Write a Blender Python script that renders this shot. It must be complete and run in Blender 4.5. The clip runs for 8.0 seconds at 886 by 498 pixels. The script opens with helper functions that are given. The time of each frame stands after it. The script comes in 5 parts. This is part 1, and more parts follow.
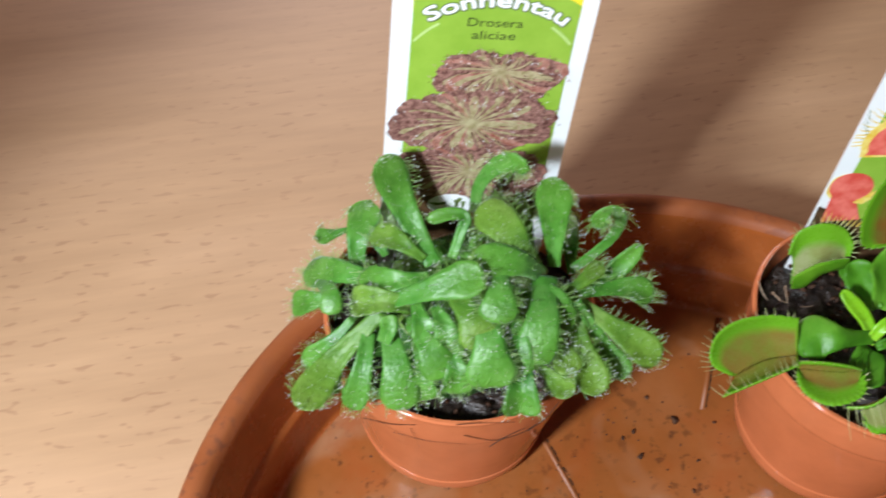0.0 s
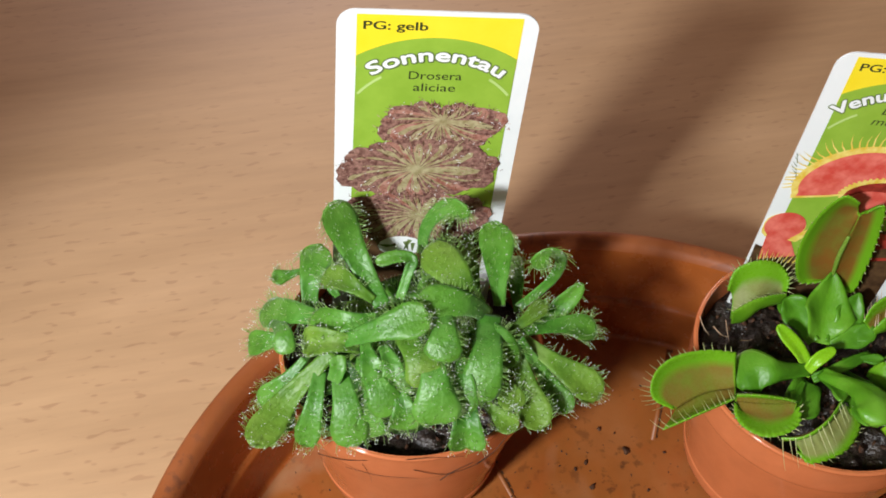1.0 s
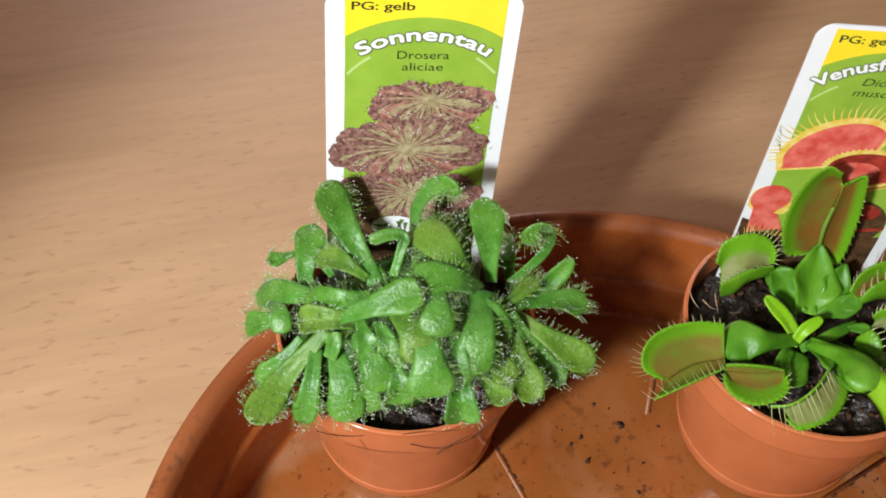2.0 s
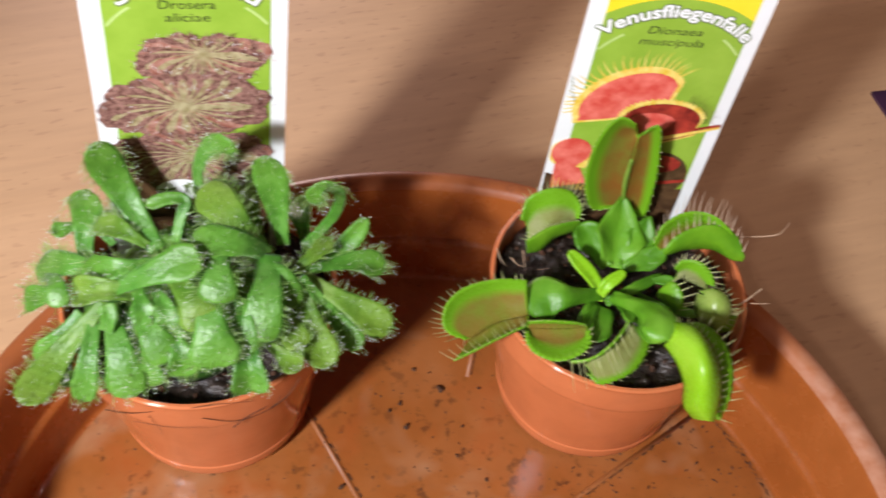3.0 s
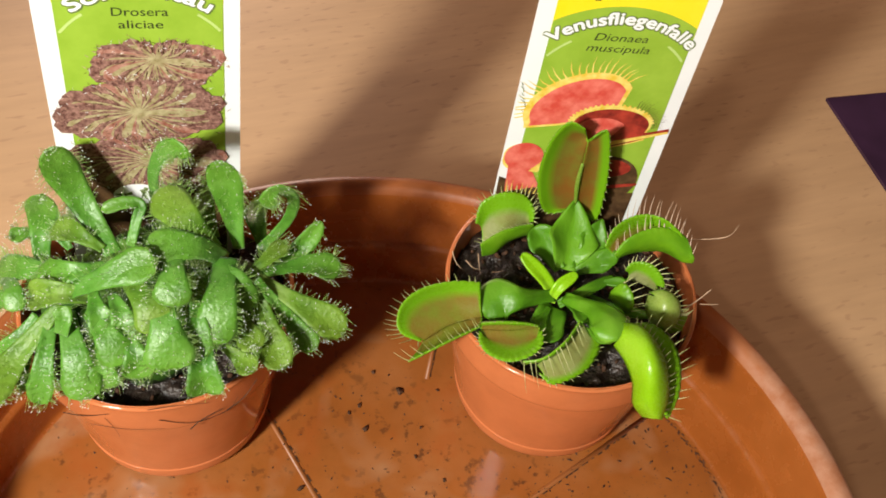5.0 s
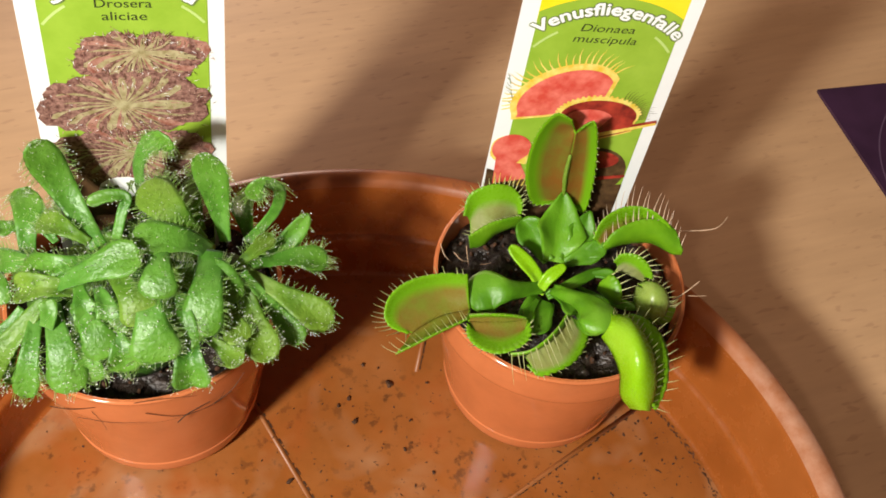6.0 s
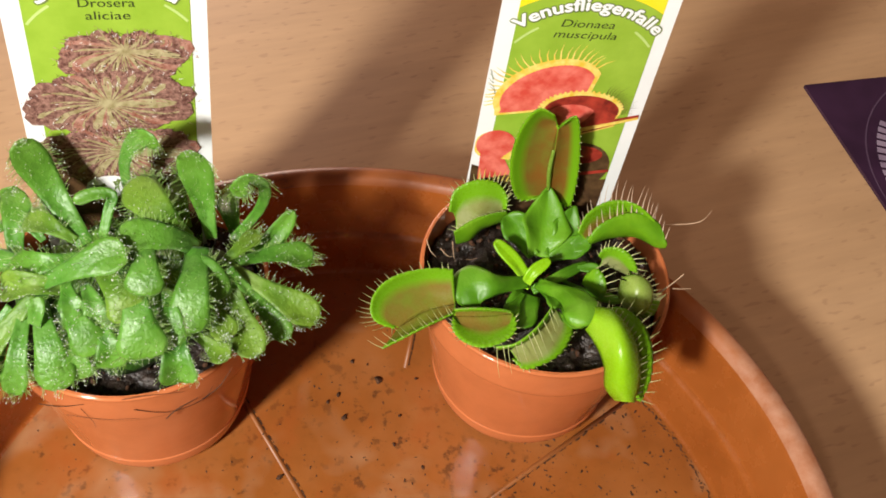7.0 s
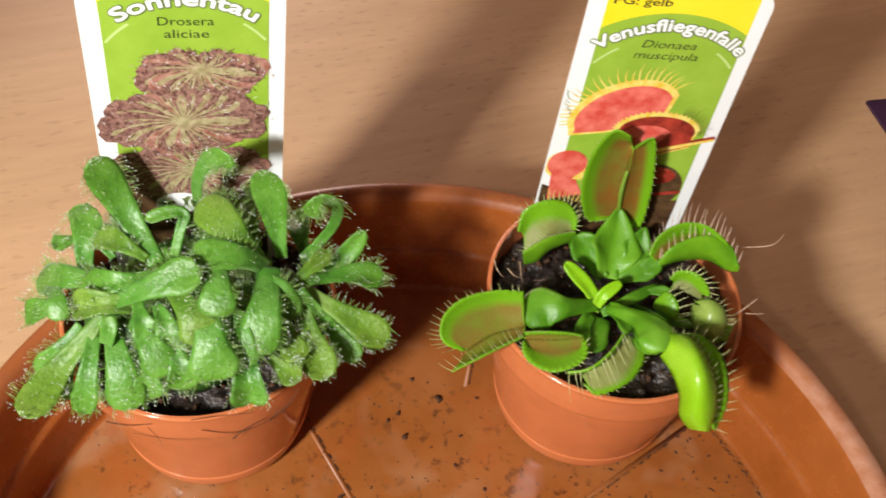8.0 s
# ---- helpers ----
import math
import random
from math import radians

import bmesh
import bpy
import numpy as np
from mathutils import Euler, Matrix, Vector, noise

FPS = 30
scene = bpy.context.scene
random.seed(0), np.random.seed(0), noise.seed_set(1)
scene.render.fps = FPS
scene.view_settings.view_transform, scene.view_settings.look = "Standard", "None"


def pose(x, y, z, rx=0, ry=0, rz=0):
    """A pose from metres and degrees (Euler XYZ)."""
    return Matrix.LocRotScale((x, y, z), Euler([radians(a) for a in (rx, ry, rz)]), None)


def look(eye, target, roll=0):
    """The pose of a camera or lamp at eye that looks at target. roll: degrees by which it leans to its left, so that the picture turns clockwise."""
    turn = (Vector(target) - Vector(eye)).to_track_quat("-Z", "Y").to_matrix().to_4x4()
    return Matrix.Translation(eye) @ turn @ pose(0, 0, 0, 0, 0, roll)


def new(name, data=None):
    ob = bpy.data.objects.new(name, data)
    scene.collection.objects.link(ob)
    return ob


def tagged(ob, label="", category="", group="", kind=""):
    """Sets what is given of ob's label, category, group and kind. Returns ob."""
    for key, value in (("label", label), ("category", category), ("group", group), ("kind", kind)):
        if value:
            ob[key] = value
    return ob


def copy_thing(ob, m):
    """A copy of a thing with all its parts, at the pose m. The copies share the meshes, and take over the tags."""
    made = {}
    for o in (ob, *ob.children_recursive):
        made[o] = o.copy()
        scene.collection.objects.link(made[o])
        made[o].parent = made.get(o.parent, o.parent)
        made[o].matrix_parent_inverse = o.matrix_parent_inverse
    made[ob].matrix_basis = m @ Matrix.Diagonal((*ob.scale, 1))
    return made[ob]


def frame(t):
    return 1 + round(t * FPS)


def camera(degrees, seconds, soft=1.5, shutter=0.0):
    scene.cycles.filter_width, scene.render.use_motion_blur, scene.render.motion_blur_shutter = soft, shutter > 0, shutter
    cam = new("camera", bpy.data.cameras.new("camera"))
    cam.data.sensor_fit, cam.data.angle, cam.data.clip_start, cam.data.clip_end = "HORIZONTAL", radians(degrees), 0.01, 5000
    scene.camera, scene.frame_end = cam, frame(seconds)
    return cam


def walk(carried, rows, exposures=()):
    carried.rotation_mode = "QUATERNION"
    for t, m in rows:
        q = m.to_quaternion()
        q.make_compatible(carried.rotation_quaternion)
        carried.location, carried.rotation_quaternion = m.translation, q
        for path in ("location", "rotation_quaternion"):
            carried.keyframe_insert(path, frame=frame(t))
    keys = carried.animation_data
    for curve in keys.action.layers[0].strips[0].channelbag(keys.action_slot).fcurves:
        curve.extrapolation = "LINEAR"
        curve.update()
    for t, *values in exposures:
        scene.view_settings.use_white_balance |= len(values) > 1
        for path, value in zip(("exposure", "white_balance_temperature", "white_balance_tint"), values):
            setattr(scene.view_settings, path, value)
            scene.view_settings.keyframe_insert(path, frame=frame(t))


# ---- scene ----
cam = camera(47.31, 8.0, soft=1.7, shutter=0.5)
PATH = [
    (0, (-0.0530, -0.1292, 0.2313), (-0.0511, 0.0458, 0.0128), 3.12),
    (0.5, (-0.0458, -0.1293, 0.2353), (-0.0375, 0.0489, 0.0195), 4.14),
    (1, (-0.0452, -0.1313, 0.2400), (-0.0399, 0.0490, 0.0258), 3.38),
    (2.3, (-0.0421, -0.1371, 0.2406), (-0.0354, 0.0410, 0.0247), 2.08),
    (2.5, (-0.0389, -0.1351, 0.2380), (-0.0252, 0.0401, 0.0200), 3.84),
    (3, (-0.0218, -0.1346, 0.2337), (0.0128, 0.0378, 0.0159), 7.92),
    (3.5, (-0.0172, -0.1361, 0.2329), (0.0229, 0.0357, 0.0155), 8.69),
    (4, (-0.0192, -0.1378, 0.2356), (0.0204, 0.0366, 0.0201), 8.41),
    (4.5, (-0.0204, -0.1372, 0.2365), (0.0185, 0.0370, 0.0207), 8.85),
    (5, (-0.0171, -0.1383, 0.2364), (0.0235, 0.0353, 0.0205), 9.08),
    (6.5, (-0.0140, -0.1389, 0.2359), (0.0277, 0.0330, 0.0188), 9.08),
    (7, (-0.0123, -0.1414, 0.2367), (0.0294, 0.0314, 0.0204), 8.65),
    (7.5, (-0.0261, -0.1314, 0.2308), (0.0061, 0.0455, 0.0162), 6.97),
    (8, (-0.0216, -0.1347, 0.2359), (0.0133, 0.0390, 0.0191), 7.74),
]
walk(cam, [(t, look(e, g, r)) for t, e, g, r in PATH],
     [(0.0, -0.30, 5450, 8), (0.5, -0.41, 5750, 8), (1.0, -0.48, 5950, 8), (2.5, -0.28, 5900, 11), (3.0, -0.17, 5950, 15), (3.6, -0.18, 6550, 8),
      (4.5, -0.18, 6700, 8), (7.0, -0.12, 6650, 10), (8.0, -0.15, 6400, 11)])

# ---- world and lamps ----
world = bpy.data.worlds.new("world")
scene.world = world
world.use_nodes = True
world.node_tree.nodes["Background"].inputs[0].default_value = (1.0, 0.80, 0.74, 1)
world.node_tree.nodes["Background"].inputs[1].default_value = 0.006


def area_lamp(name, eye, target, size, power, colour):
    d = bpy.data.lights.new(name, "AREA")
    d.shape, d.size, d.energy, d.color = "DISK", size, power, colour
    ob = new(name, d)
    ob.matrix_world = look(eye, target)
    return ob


# a shaded desk lamp stands to the left behind the camera; a round ceiling lamp hangs behind the camera
spot = bpy.data.lights.new("desk_lamp_light", "SPOT")
spot.energy, spot.color, spot.shadow_soft_size = 18.0, (1.0, 0.985, 0.94), 0.026
spot.spot_size, spot.spot_blend = radians(59.5), 0.5
new("desk_lamp_light", spot).matrix_world = look((-0.255, -0.300, 0.335), (-0.012, -0.066, 0.0))
area_lamp("ceiling_lamp_light", (-0.85, -1.22, 1.50), (0.0, 0.0, 0.0), 0.12, 6.5, (1.0, 0.84, 0.76))
# added fill light without a known source, lifts the shade from the far side
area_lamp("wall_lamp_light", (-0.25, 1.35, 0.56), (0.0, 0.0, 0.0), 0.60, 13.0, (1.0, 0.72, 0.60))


# ---- materials ----
class Nodes:
    """A short way to wire a principled material."""

    def __init__(self, name):
        self.mat = bpy.data.materials.new(name)
        self.mat.use_nodes = True
        self.tree = self.mat.node_tree
        self.bsdf = self.tree.nodes["Principled BSDF"]
        self.coord = self.tree.nodes.new("ShaderNodeTexCoord")

    def add(self, kind, **values):
        n = self.tree.nodes.new(kind)
        for k, v in values.items():
            n.inputs[k].default_value = v
        return n

    def link(self, a, b):
        self.tree.links.new(a, b)

    def mapped(self, scale, rot=(0, 0, 0), space="Object"):
        turned = self.add("ShaderNodeMapping", Rotation=rot)
        m = self.add("ShaderNodeMapping", Scale=scale)
        self.link(self.coord.outputs[space], turned.inputs["Vector"])
        self.link(turned.outputs["Vector"], m.inputs["Vector"])
        return m.outputs["Vector"]

    def noise(self, vector, scale, detail=3.0, rough=0.55, distortion=0.0):
        n = self.add("ShaderNodeTexNoise", Scale=scale, Detail=detail, Roughness=rough, Distortion=distortion)
        self.link(vector, n.inputs["Vector"])
        return n.outputs["Fac"]

    def ramp(self, fac, stops):
        n = self.tree.nodes.new("ShaderNodeValToRGB")
        r = n.color_ramp
        while len(r.elements) < len(stops):
            r.elements.new(0.5)
        for e, (p, c) in zip(r.elements, stops):
            e.position = p
            e.color = (*c, 1) if len(c) == 3 else c
        self.link(fac, n.inputs["Fac"])
        return n.outputs["Color"]

    def mix(self, fac, a, b, blend="MIX"):
        n = self.tree.nodes.new("ShaderNodeMix")
        n.data_type, n.blend_type = "RGBA", blend
        for socket, v in ((n.inputs[0], fac), (n.inputs[6], a), (n.inputs[7], b)):
            if isinstance(v, bpy.types.NodeSocket):
                self.link(v, socket)
            else:
                socket.default_value = v if isinstance(v, float) else (*v, 1)
        return n.outputs[2]

    def bump(self, height, strength, distance):
        n = self.add("ShaderNodeBump", Strength=strength, Distance=distance)
        self.link(height, n.inputs["Height"])
        self.link(n.outputs["Normal"], self.bsdf.inputs["Normal"])

    def done(self, colour, rough, spec=0.5, **more):
        if isinstance(colour, bpy.types.NodeSocket):
            self.link(colour, self.bsdf.inputs["Base Color"])
        else:
            self.bsdf.inputs["Base Color"].default_value = (*colour, 1)
        if isinstance(rough, bpy.types.NodeSocket):
            self.link(rough, self.bsdf.inputs["Roughness"])
        else:
            self.bsdf.inputs["Roughness"].default_value = rough
        self.bsdf.inputs["Specular IOR Level"].default_value = spec
        for k, v in more.items():
            self.bsdf.inputs[k.replace("_", " ")].default_value = v
        return self.mat


def g(v):
    return (v, v, v)


def beech():
    n = Nodes("beech_laminate")
    turn = (0, 0, radians(-14))
    broad = n.noise(n.mapped((3.0, 16.0, 1.0), turn), 1.6, 4.0, 0.5, 0.6)
    fine = n.noise(n.mapped((30.0, 260.0, 1.0), turn), 1.0, 4.0, 0.6)
    fleck = n.noise(n.mapped((170.0, 520.0, 1.0), turn), 1.0, 1.0, 0.4)
    patch = n.noise(n.mapped((7.0, 9.0, 1.0), turn), 1.0, 2.0)
    c = n.ramp(broad, [(0.30, (0.49, 0.300, 0.158)), (0.52, (0.55, 0.342, 0.184)), (0.75, (0.60, 0.378, 0.212))])
    c = n.mix(0.22, c, n.ramp(fine, [(0.35, g(0.62)), (0.65, g(1.0))]), "MULTIPLY")
    marks = n.ramp(fleck, [(0.63, g(0.0)), (0.71, g(1.0))])
    where = n.ramp(patch, [(0.40, g(0.05)), (0.60, g(0.38))])
    c = n.mix(n.mix(1.0, marks, where, "MULTIPLY"), c, (0.27, 0.135, 0.07))
    n.bump(fine, 0.12, 0.0002)
    return n.done(c, n.ramp(broad, [(0.3, g(0.42)), (0.7, g(0.5))]), 0.35)


def terracotta(name, base, dark, pale, rough, worn, silted=False):
    n = Nodes(name)
    v = n.mapped((1, 1, 1))
    big = n.noise(v, 22.0, 4.0, 0.6)
    mid = n.noise(v, 130.0, 5.0, 0.65)
    grit = n.noise(v, 900.0, 2.0, 0.6)
    c = n.ramp(big, [(0.30, dark), (0.5, base), (0.72, pale)])
    c = n.mix(0.35, c, n.ramp(mid, [(0.3, g(0.7)), (0.6, g(1.0))]), "MULTIPLY")
    if worn:
        spots = n.ramp(n.noise(v, 330.0, 3.0, 0.6), [(0.58, g(0.0)), (0.67, g(0.95))])
        c = n.mix(n.mix(1.0, spots, n.ramp(n.noise(v, 28.0, 1.0), [(0.42, g(0.0)), (0.62, g(0.8))]), "MULTIPLY"), c, (0.07, 0.028, 0.012))
    if silted:
        silt = n.ramp(n.noise(v, 34.0, 3.0, 0.6, 0.4), [(0.53, g(0.0)), (0.68, g(0.42))])
        c = n.mix(silt, c, (0.40, 0.25, 0.145))
        rusty = n.ramp(n.noise(v, 60.0, 4.0, 0.65), [(0.52, g(0.0)), (0.70, g(0.55))])
        c = n.mix(rusty, c, (0.30, 0.075, 0.015))
    n.bump(grit, 0.10, 0.0002)
    return n.done(c, n.ramp(big if worn else mid, [(0.3, g(rough * 0.6)), (0.7, g(rough * 1.5))]), 0.5)


def patchy_rim():
    """The saucer's lip: pale in long patches towards +x, with dark dried blotches."""
    n = Nodes("patchy_rim")
    v = n.mapped((1, 1, 1))
    c = n.ramp(n.noise(v, 60.0, 4.0, 0.6), [(0.30, (0.24, 0.067, 0.016)), (0.55, (0.30, 0.090, 0.026)), (0.75, (0.34, 0.115, 0.040))])
    pale_patch = n.mix(1.0, n.ramp(n.noise(v, 17.0, 3.0, 0.6, 0.5), [(0.42, g(0.0)), (0.62, g(0.7))]),
                  n.ramp(n.noise(v, 210.0, 5.0, 0.7), [(0.30, g(0.25)), (0.62, g(1.0))]), "MULTIPLY")
    # the pale patches grow stronger towards +x
    axes = n.tree.nodes.new("ShaderNodeSeparateXYZ")
    n.link(v, axes.inputs[0])
    pale_patch = n.mix(1.0, pale_patch, n.ramp(axes.outputs["X"], [(0.020, g(0.08)), (0.085, g(1.0))]), "MULTIPLY")
    c = n.mix(pale_patch, c, (0.46, 0.25, 0.16))
    blotch = n.mix(1.0, n.ramp(n.noise(v, 240.0, 4.0, 0.6), [(0.52, g(0.0)), (0.62, g(0.85))]),
                   n.ramp(n.noise(v, 24.0, 2.0, 0.5), [(0.40, g(0.15)), (0.60, g(0.9))]), "MULTIPLY")
    blotch = n.mix(1.0, blotch, n.ramp(axes.outputs["X"], [(0.0, g(1.0)), (0.070, g(0.12))]), "MULTIPLY")
    c = n.mix(blotch, c, (0.085, 0.032, 0.024))
    n.bump(n.noise(v, 500.0, 3.0, 0.6), 0.15, 0.0003)
    return n.done(c, n.ramp(pale_patch, [(0.0, g(0.30)), (1.0, g(0.55))]), 0.5)


def leaf_green(name, base, dark, pale, rough, spec, scale=90.0, translucent=0.25, edge=0.0, tip=None, relief=0.14, fuzz=0.0):
    n = Nodes(name)
    v = n.mapped((1, 1, 1))
    big = n.noise(v, scale, 3.0, 0.55)
    fine = n.noise(v, 850.0 if fuzz else 1500.0, 3.0, 0.65)
    info = n.tree.nodes.new("ShaderNodeObjectInfo")
    c = n.ramp(big, [(0.34, dark), (0.50, base), (0.66, pale)])
    c = n.mix(n.ramp(info.outputs["Random"], [(0.0, g(0.0)), (1.0, g(0.35))]), c, dark)
    if edge:
        at = n.tree.nodes.new("ShaderNodeAttribute")
        at.attribute_name = "edge"
        c = n.mix(n.ramp(at.outputs["Fac"], [(edge - 0.14, g(0.0)), (edge + 0.10, g(1.0))]), c, (0.20, 0.46, 0.012))
    if tip:
        far = n.tree.nodes.new("ShaderNodeAttribute")
        far.attribute_name = "along"
        c = n.mix(n.ramp(far.outputs["Fac"], [(0.35, g(0.0)), (0.95, g(0.4))]), c, tip)
    n.bump(fine, relief, 0.0005)
    mat = n.done(c, n.ramp(fine, [(0.3, g(rough * 0.8)), (0.7, g(rough * 1.2))]), spec)
    n.bsdf.inputs["Sheen Weight"].default_value = fuzz
    n.bsdf.inputs["Sheen Roughness"].default_value = 0.35
    tr = n.tree.nodes.new("ShaderNodeBsdfTranslucent")
    n.link(c, tr.inputs["Color"])
    mx = n.add("ShaderNodeMixShader", Fac=translucent)
    n.link(n.bsdf.outputs[0], mx.inputs[1])
    n.link(tr.outputs[0], mx.inputs[2])
    n.link(mx.outputs[0], n.tree.nodes["Material Output"].inputs["Surface"])
    return mat


def mottled(name, a, b, scale, rough, spec=0.4, bump=0.0):
    n = Nodes(name)
    f = n.noise(n.mapped((1, 1, 1)), scale, 4.0, 0.6)
    if bump:
        n.bump(f, 0.8, bump)
    return n.done(n.ramp(f, [(0.35, a), (0.65, b)]), rough, spec)


M_BEECH = beech()
M_SAUCER = terracotta("saucer_terracotta", (0.285, 0.092, 0.020), (0.215, 0.061, 0.012), (0.33, 0.125, 0.040), 0.17, True, True)
M_SIDE = terracotta("saucer_side", (0.285, 0.078, 0.014), (0.23, 0.060, 0.010), (0.315, 0.093, 0.020), 0.24, False)
M_RIB = terracotta("saucer_rib", (0.275, 0.090, 0.020), (0.215, 0.061, 0.012), (0.31, 0.112, 0.033), 0.45, True)
M_RIM = patchy_rim()
M_POT = terracotta("pot_plastic", (0.55, 0.165, 0.060), (0.51, 0.150, 0.052), (0.58, 0.185, 0.072), 0.10, False)
M_SOIL = mottled("wet_peat", (0.006, 0.004, 0.003), (0.045, 0.030, 0.022), 420.0, 0.33, 0.6, 0.002)
M_CRUMB = mottled("peat_crumb", (0.030, 0.012, 0.005), (0.09, 0.038, 0.016), 900.0, 0.7, 0.3)
M_PERLITE = mottled("pale_grit", (0.25, 0.22, 0.18), (0.55, 0.52, 0.48), 900.0, 0.5)
M_CARD = mottled("white_card", (0.78, 0.80, 0.79), (0.84, 0.85, 0.84), 60.0, 0.32)
M_YELLOW = mottled("print_yellow", (0.88, 0.68, 0.015), (0.92, 0.73, 0.03), 90.0, 0.32)
M_GREEN = mottled("print_green", (0.25, 0.41, 0.035), (0.31, 0.48, 0.05), 110.0, 0.32)
M_PALE_GREEN = mottled("print_pale_green", (0.44, 0.60, 0.18), (0.50, 0.66, 0.22), 110.0, 0.32)
M_INK = mottled("print_ink", (0.035, 0.05, 0.015), (0.05, 0.06, 0.02), 200.0, 0.35)
M_SHADE = mottled("print_grey_green", (0.10, 0.15, 0.04), (0.16, 0.22, 0.06), 200.0, 0.35)
M_WHITE = mottled("print_white", (0.82, 0.83, 0.82), (0.86, 0.86, 0.86), 200.0, 0.32)
M_MAROON = mottled("print_maroon", (0.095, 0.034, 0.028), (0.35, 0.19, 0.150), 1300.0, 0.35)
M_OLIVE = mottled("print_olive", (0.27, 0.22, 0.10), (0.45, 0.39, 0.22), 700.0, 0.35)
M_RUST = mottled("print_rust", (0.24, 0.075, 0.05), (0.46, 0.25, 0.19), 700.0, 0.35)
M_PINKISH = mottled("print_pinkish", (0.44, 0.26, 0.21), (0.58, 0.40, 0.33), 700.0, 0.35)
M_RED = mottled("print_red", (0.62, 0.07, 0.05), (0.80, 0.20, 0.15), 260.0, 0.32)
M_DEEP_RED = mottled("print_deep_red", (0.16, 0.015, 0.012), (0.45, 0.05, 0.03), 260.0, 0.32)
M_GOLD = mottled("print_gold", (0.75, 0.50, 0.05), (0.86, 0.70, 0.20), 500.0, 0.32)
M_PRINT_DARK = mottled("print_dark_brown", (0.05, 0.025, 0.012), (0.13, 0.07, 0.03), 300.0, 0.35)
M_SUNDEW = leaf_green("sundew_leaf", (0.130, 0.370, 0.036), (0.070, 0.240, 0.020), (0.21, 0.47, 0.08), 0.38, 0.75, 170.0, 0.38, 0.0, (0.24, 0.46, 0.040), 0.62, 0.4)
M_SUNDEW_RED = leaf_green("sundew_leaf_flushed", (0.21, 0.30, 0.040), (0.14, 0.22, 0.03), (0.30, 0.25, 0.07), 0.34, 0.5)
M_HAIR = leaf_green("sundew_tentacle", (0.46, 0.70, 0.20), (0.36, 0.58, 0.12), (0.62, 0.76, 0.36), 0.25, 0.7, 300.0, 0.5)
M_DEW = Nodes("dew").done((0.90, 0.92, 0.86), 0.08, 1.0)
M_WATER = Nodes("water").done((0.95, 0.97, 0.98), 0.02, 0.8, Transmission_Weight=1.0, IOR=1.33)
M_TRAP = leaf_green("flytrap_green", (0.20, 0.45, 0.012), (0.13, 0.34, 0.010), (0.28, 0.54, 0.03), 0.36, 0.5, 110.0, 0.3, 0.0, None, 0.22)
M_TRAP_LIME = leaf_green("flytrap_lime", (0.34, 0.66, 0.012), (0.29, 0.60, 0.010), (0.42, 0.72, 0.04), 0.27, 0.6, 110.0, 0.35, 0.0, None, 0.25)
M_TRAP_IN = leaf_green("flytrap_inner", (0.25, 0.21, 0.032), (0.29, 0.165, 0.03), (0.21, 0.27, 0.028), 0.28, 0.5, 150.0, 0.3, 0.64)
M_TRAP_RED = leaf_green("flytrap_inner_red", (0.25, 0.16, 0.025), (0.29, 0.115, 0.02), (0.22, 0.23, 0.03), 0.22, 0.5, 150.0, 0.3, 0.70)
M_TRAP_PALE = leaf_green("flytrap_inner_pale", (0.36, 0.41, 0.13), (0.31, 0.31, 0.09), (0.46, 0.48, 0.22), 0.3, 0.5, 160.0, 0.3, 0.74)
M_PETIOLE = leaf_green("flytrap_petiole", (0.125, 0.34, 0.014), (0.08, 0.24, 0.010), (0.19, 0.43, 0.03), 0.36, 0.5, 120.0, 0.28, 0.0, None, 0.3)
M_TOOTH = mottled("flytrap_tooth", (0.42, 0.48, 0.16), (0.60, 0.58, 0.30), 300.0, 0.35)
M_TOOTH_PINK = mottled("flytrap_tooth_pink", (0.55, 0.38, 0.26), (0.70, 0.54, 0.42), 300.0, 0.35)
M_STRAW = mottled("dry_root", (0.42, 0.27, 0.16), (0.62, 0.45, 0.30), 500.0, 0.5)
M_PURPLE = mottled("purple_card", (0.030, 0.012, 0.030), (0.050, 0.020, 0.050), 40.0, 0.4)
M_LILAC = mottled("purple_print", (0.085, 0.05, 0.09), (0.11, 0.065, 0.11), 80.0, 0.4)
M_LILAC_PALE = mottled("pale_print", (0.24, 0.18, 0.26), (0.34, 0.27, 0.36), 80.0, 0.4)
M_WALL = mottled("wall_paint", (0.40, 0.34, 0.31), (0.44, 0.38, 0.34), 3.0, 0.8)


# ---- building helpers ----
def mesh_of(name, bm, *mats):
    me = bpy.data.meshes.new(name)
    bm.normal_update()
    bm.to_mesh(me)
    bm.free()
    for m in mats:
        me.materials.append(m)
    return me


def smooth(me):
    me.polygons.foreach_set("use_smooth", [True] * len(me.polygons))
    return me


def part(name, bm, material, parent, label="", soft=True):
    mats = material if isinstance(material, tuple) else (material,)
    me = mesh_of(name, bm, *mats)
    if soft:
        smooth(me)
    ob = new(name, me)
    ob.parent = parent
    if label:
        tagged(ob, label)
    return ob


def root(name, m, label, category, group="", kind=""):
    ob = new(name)
    ob.empty_display_size = 0.01
    ob.matrix_world = m
    return tagged(ob, label, category, group, kind)


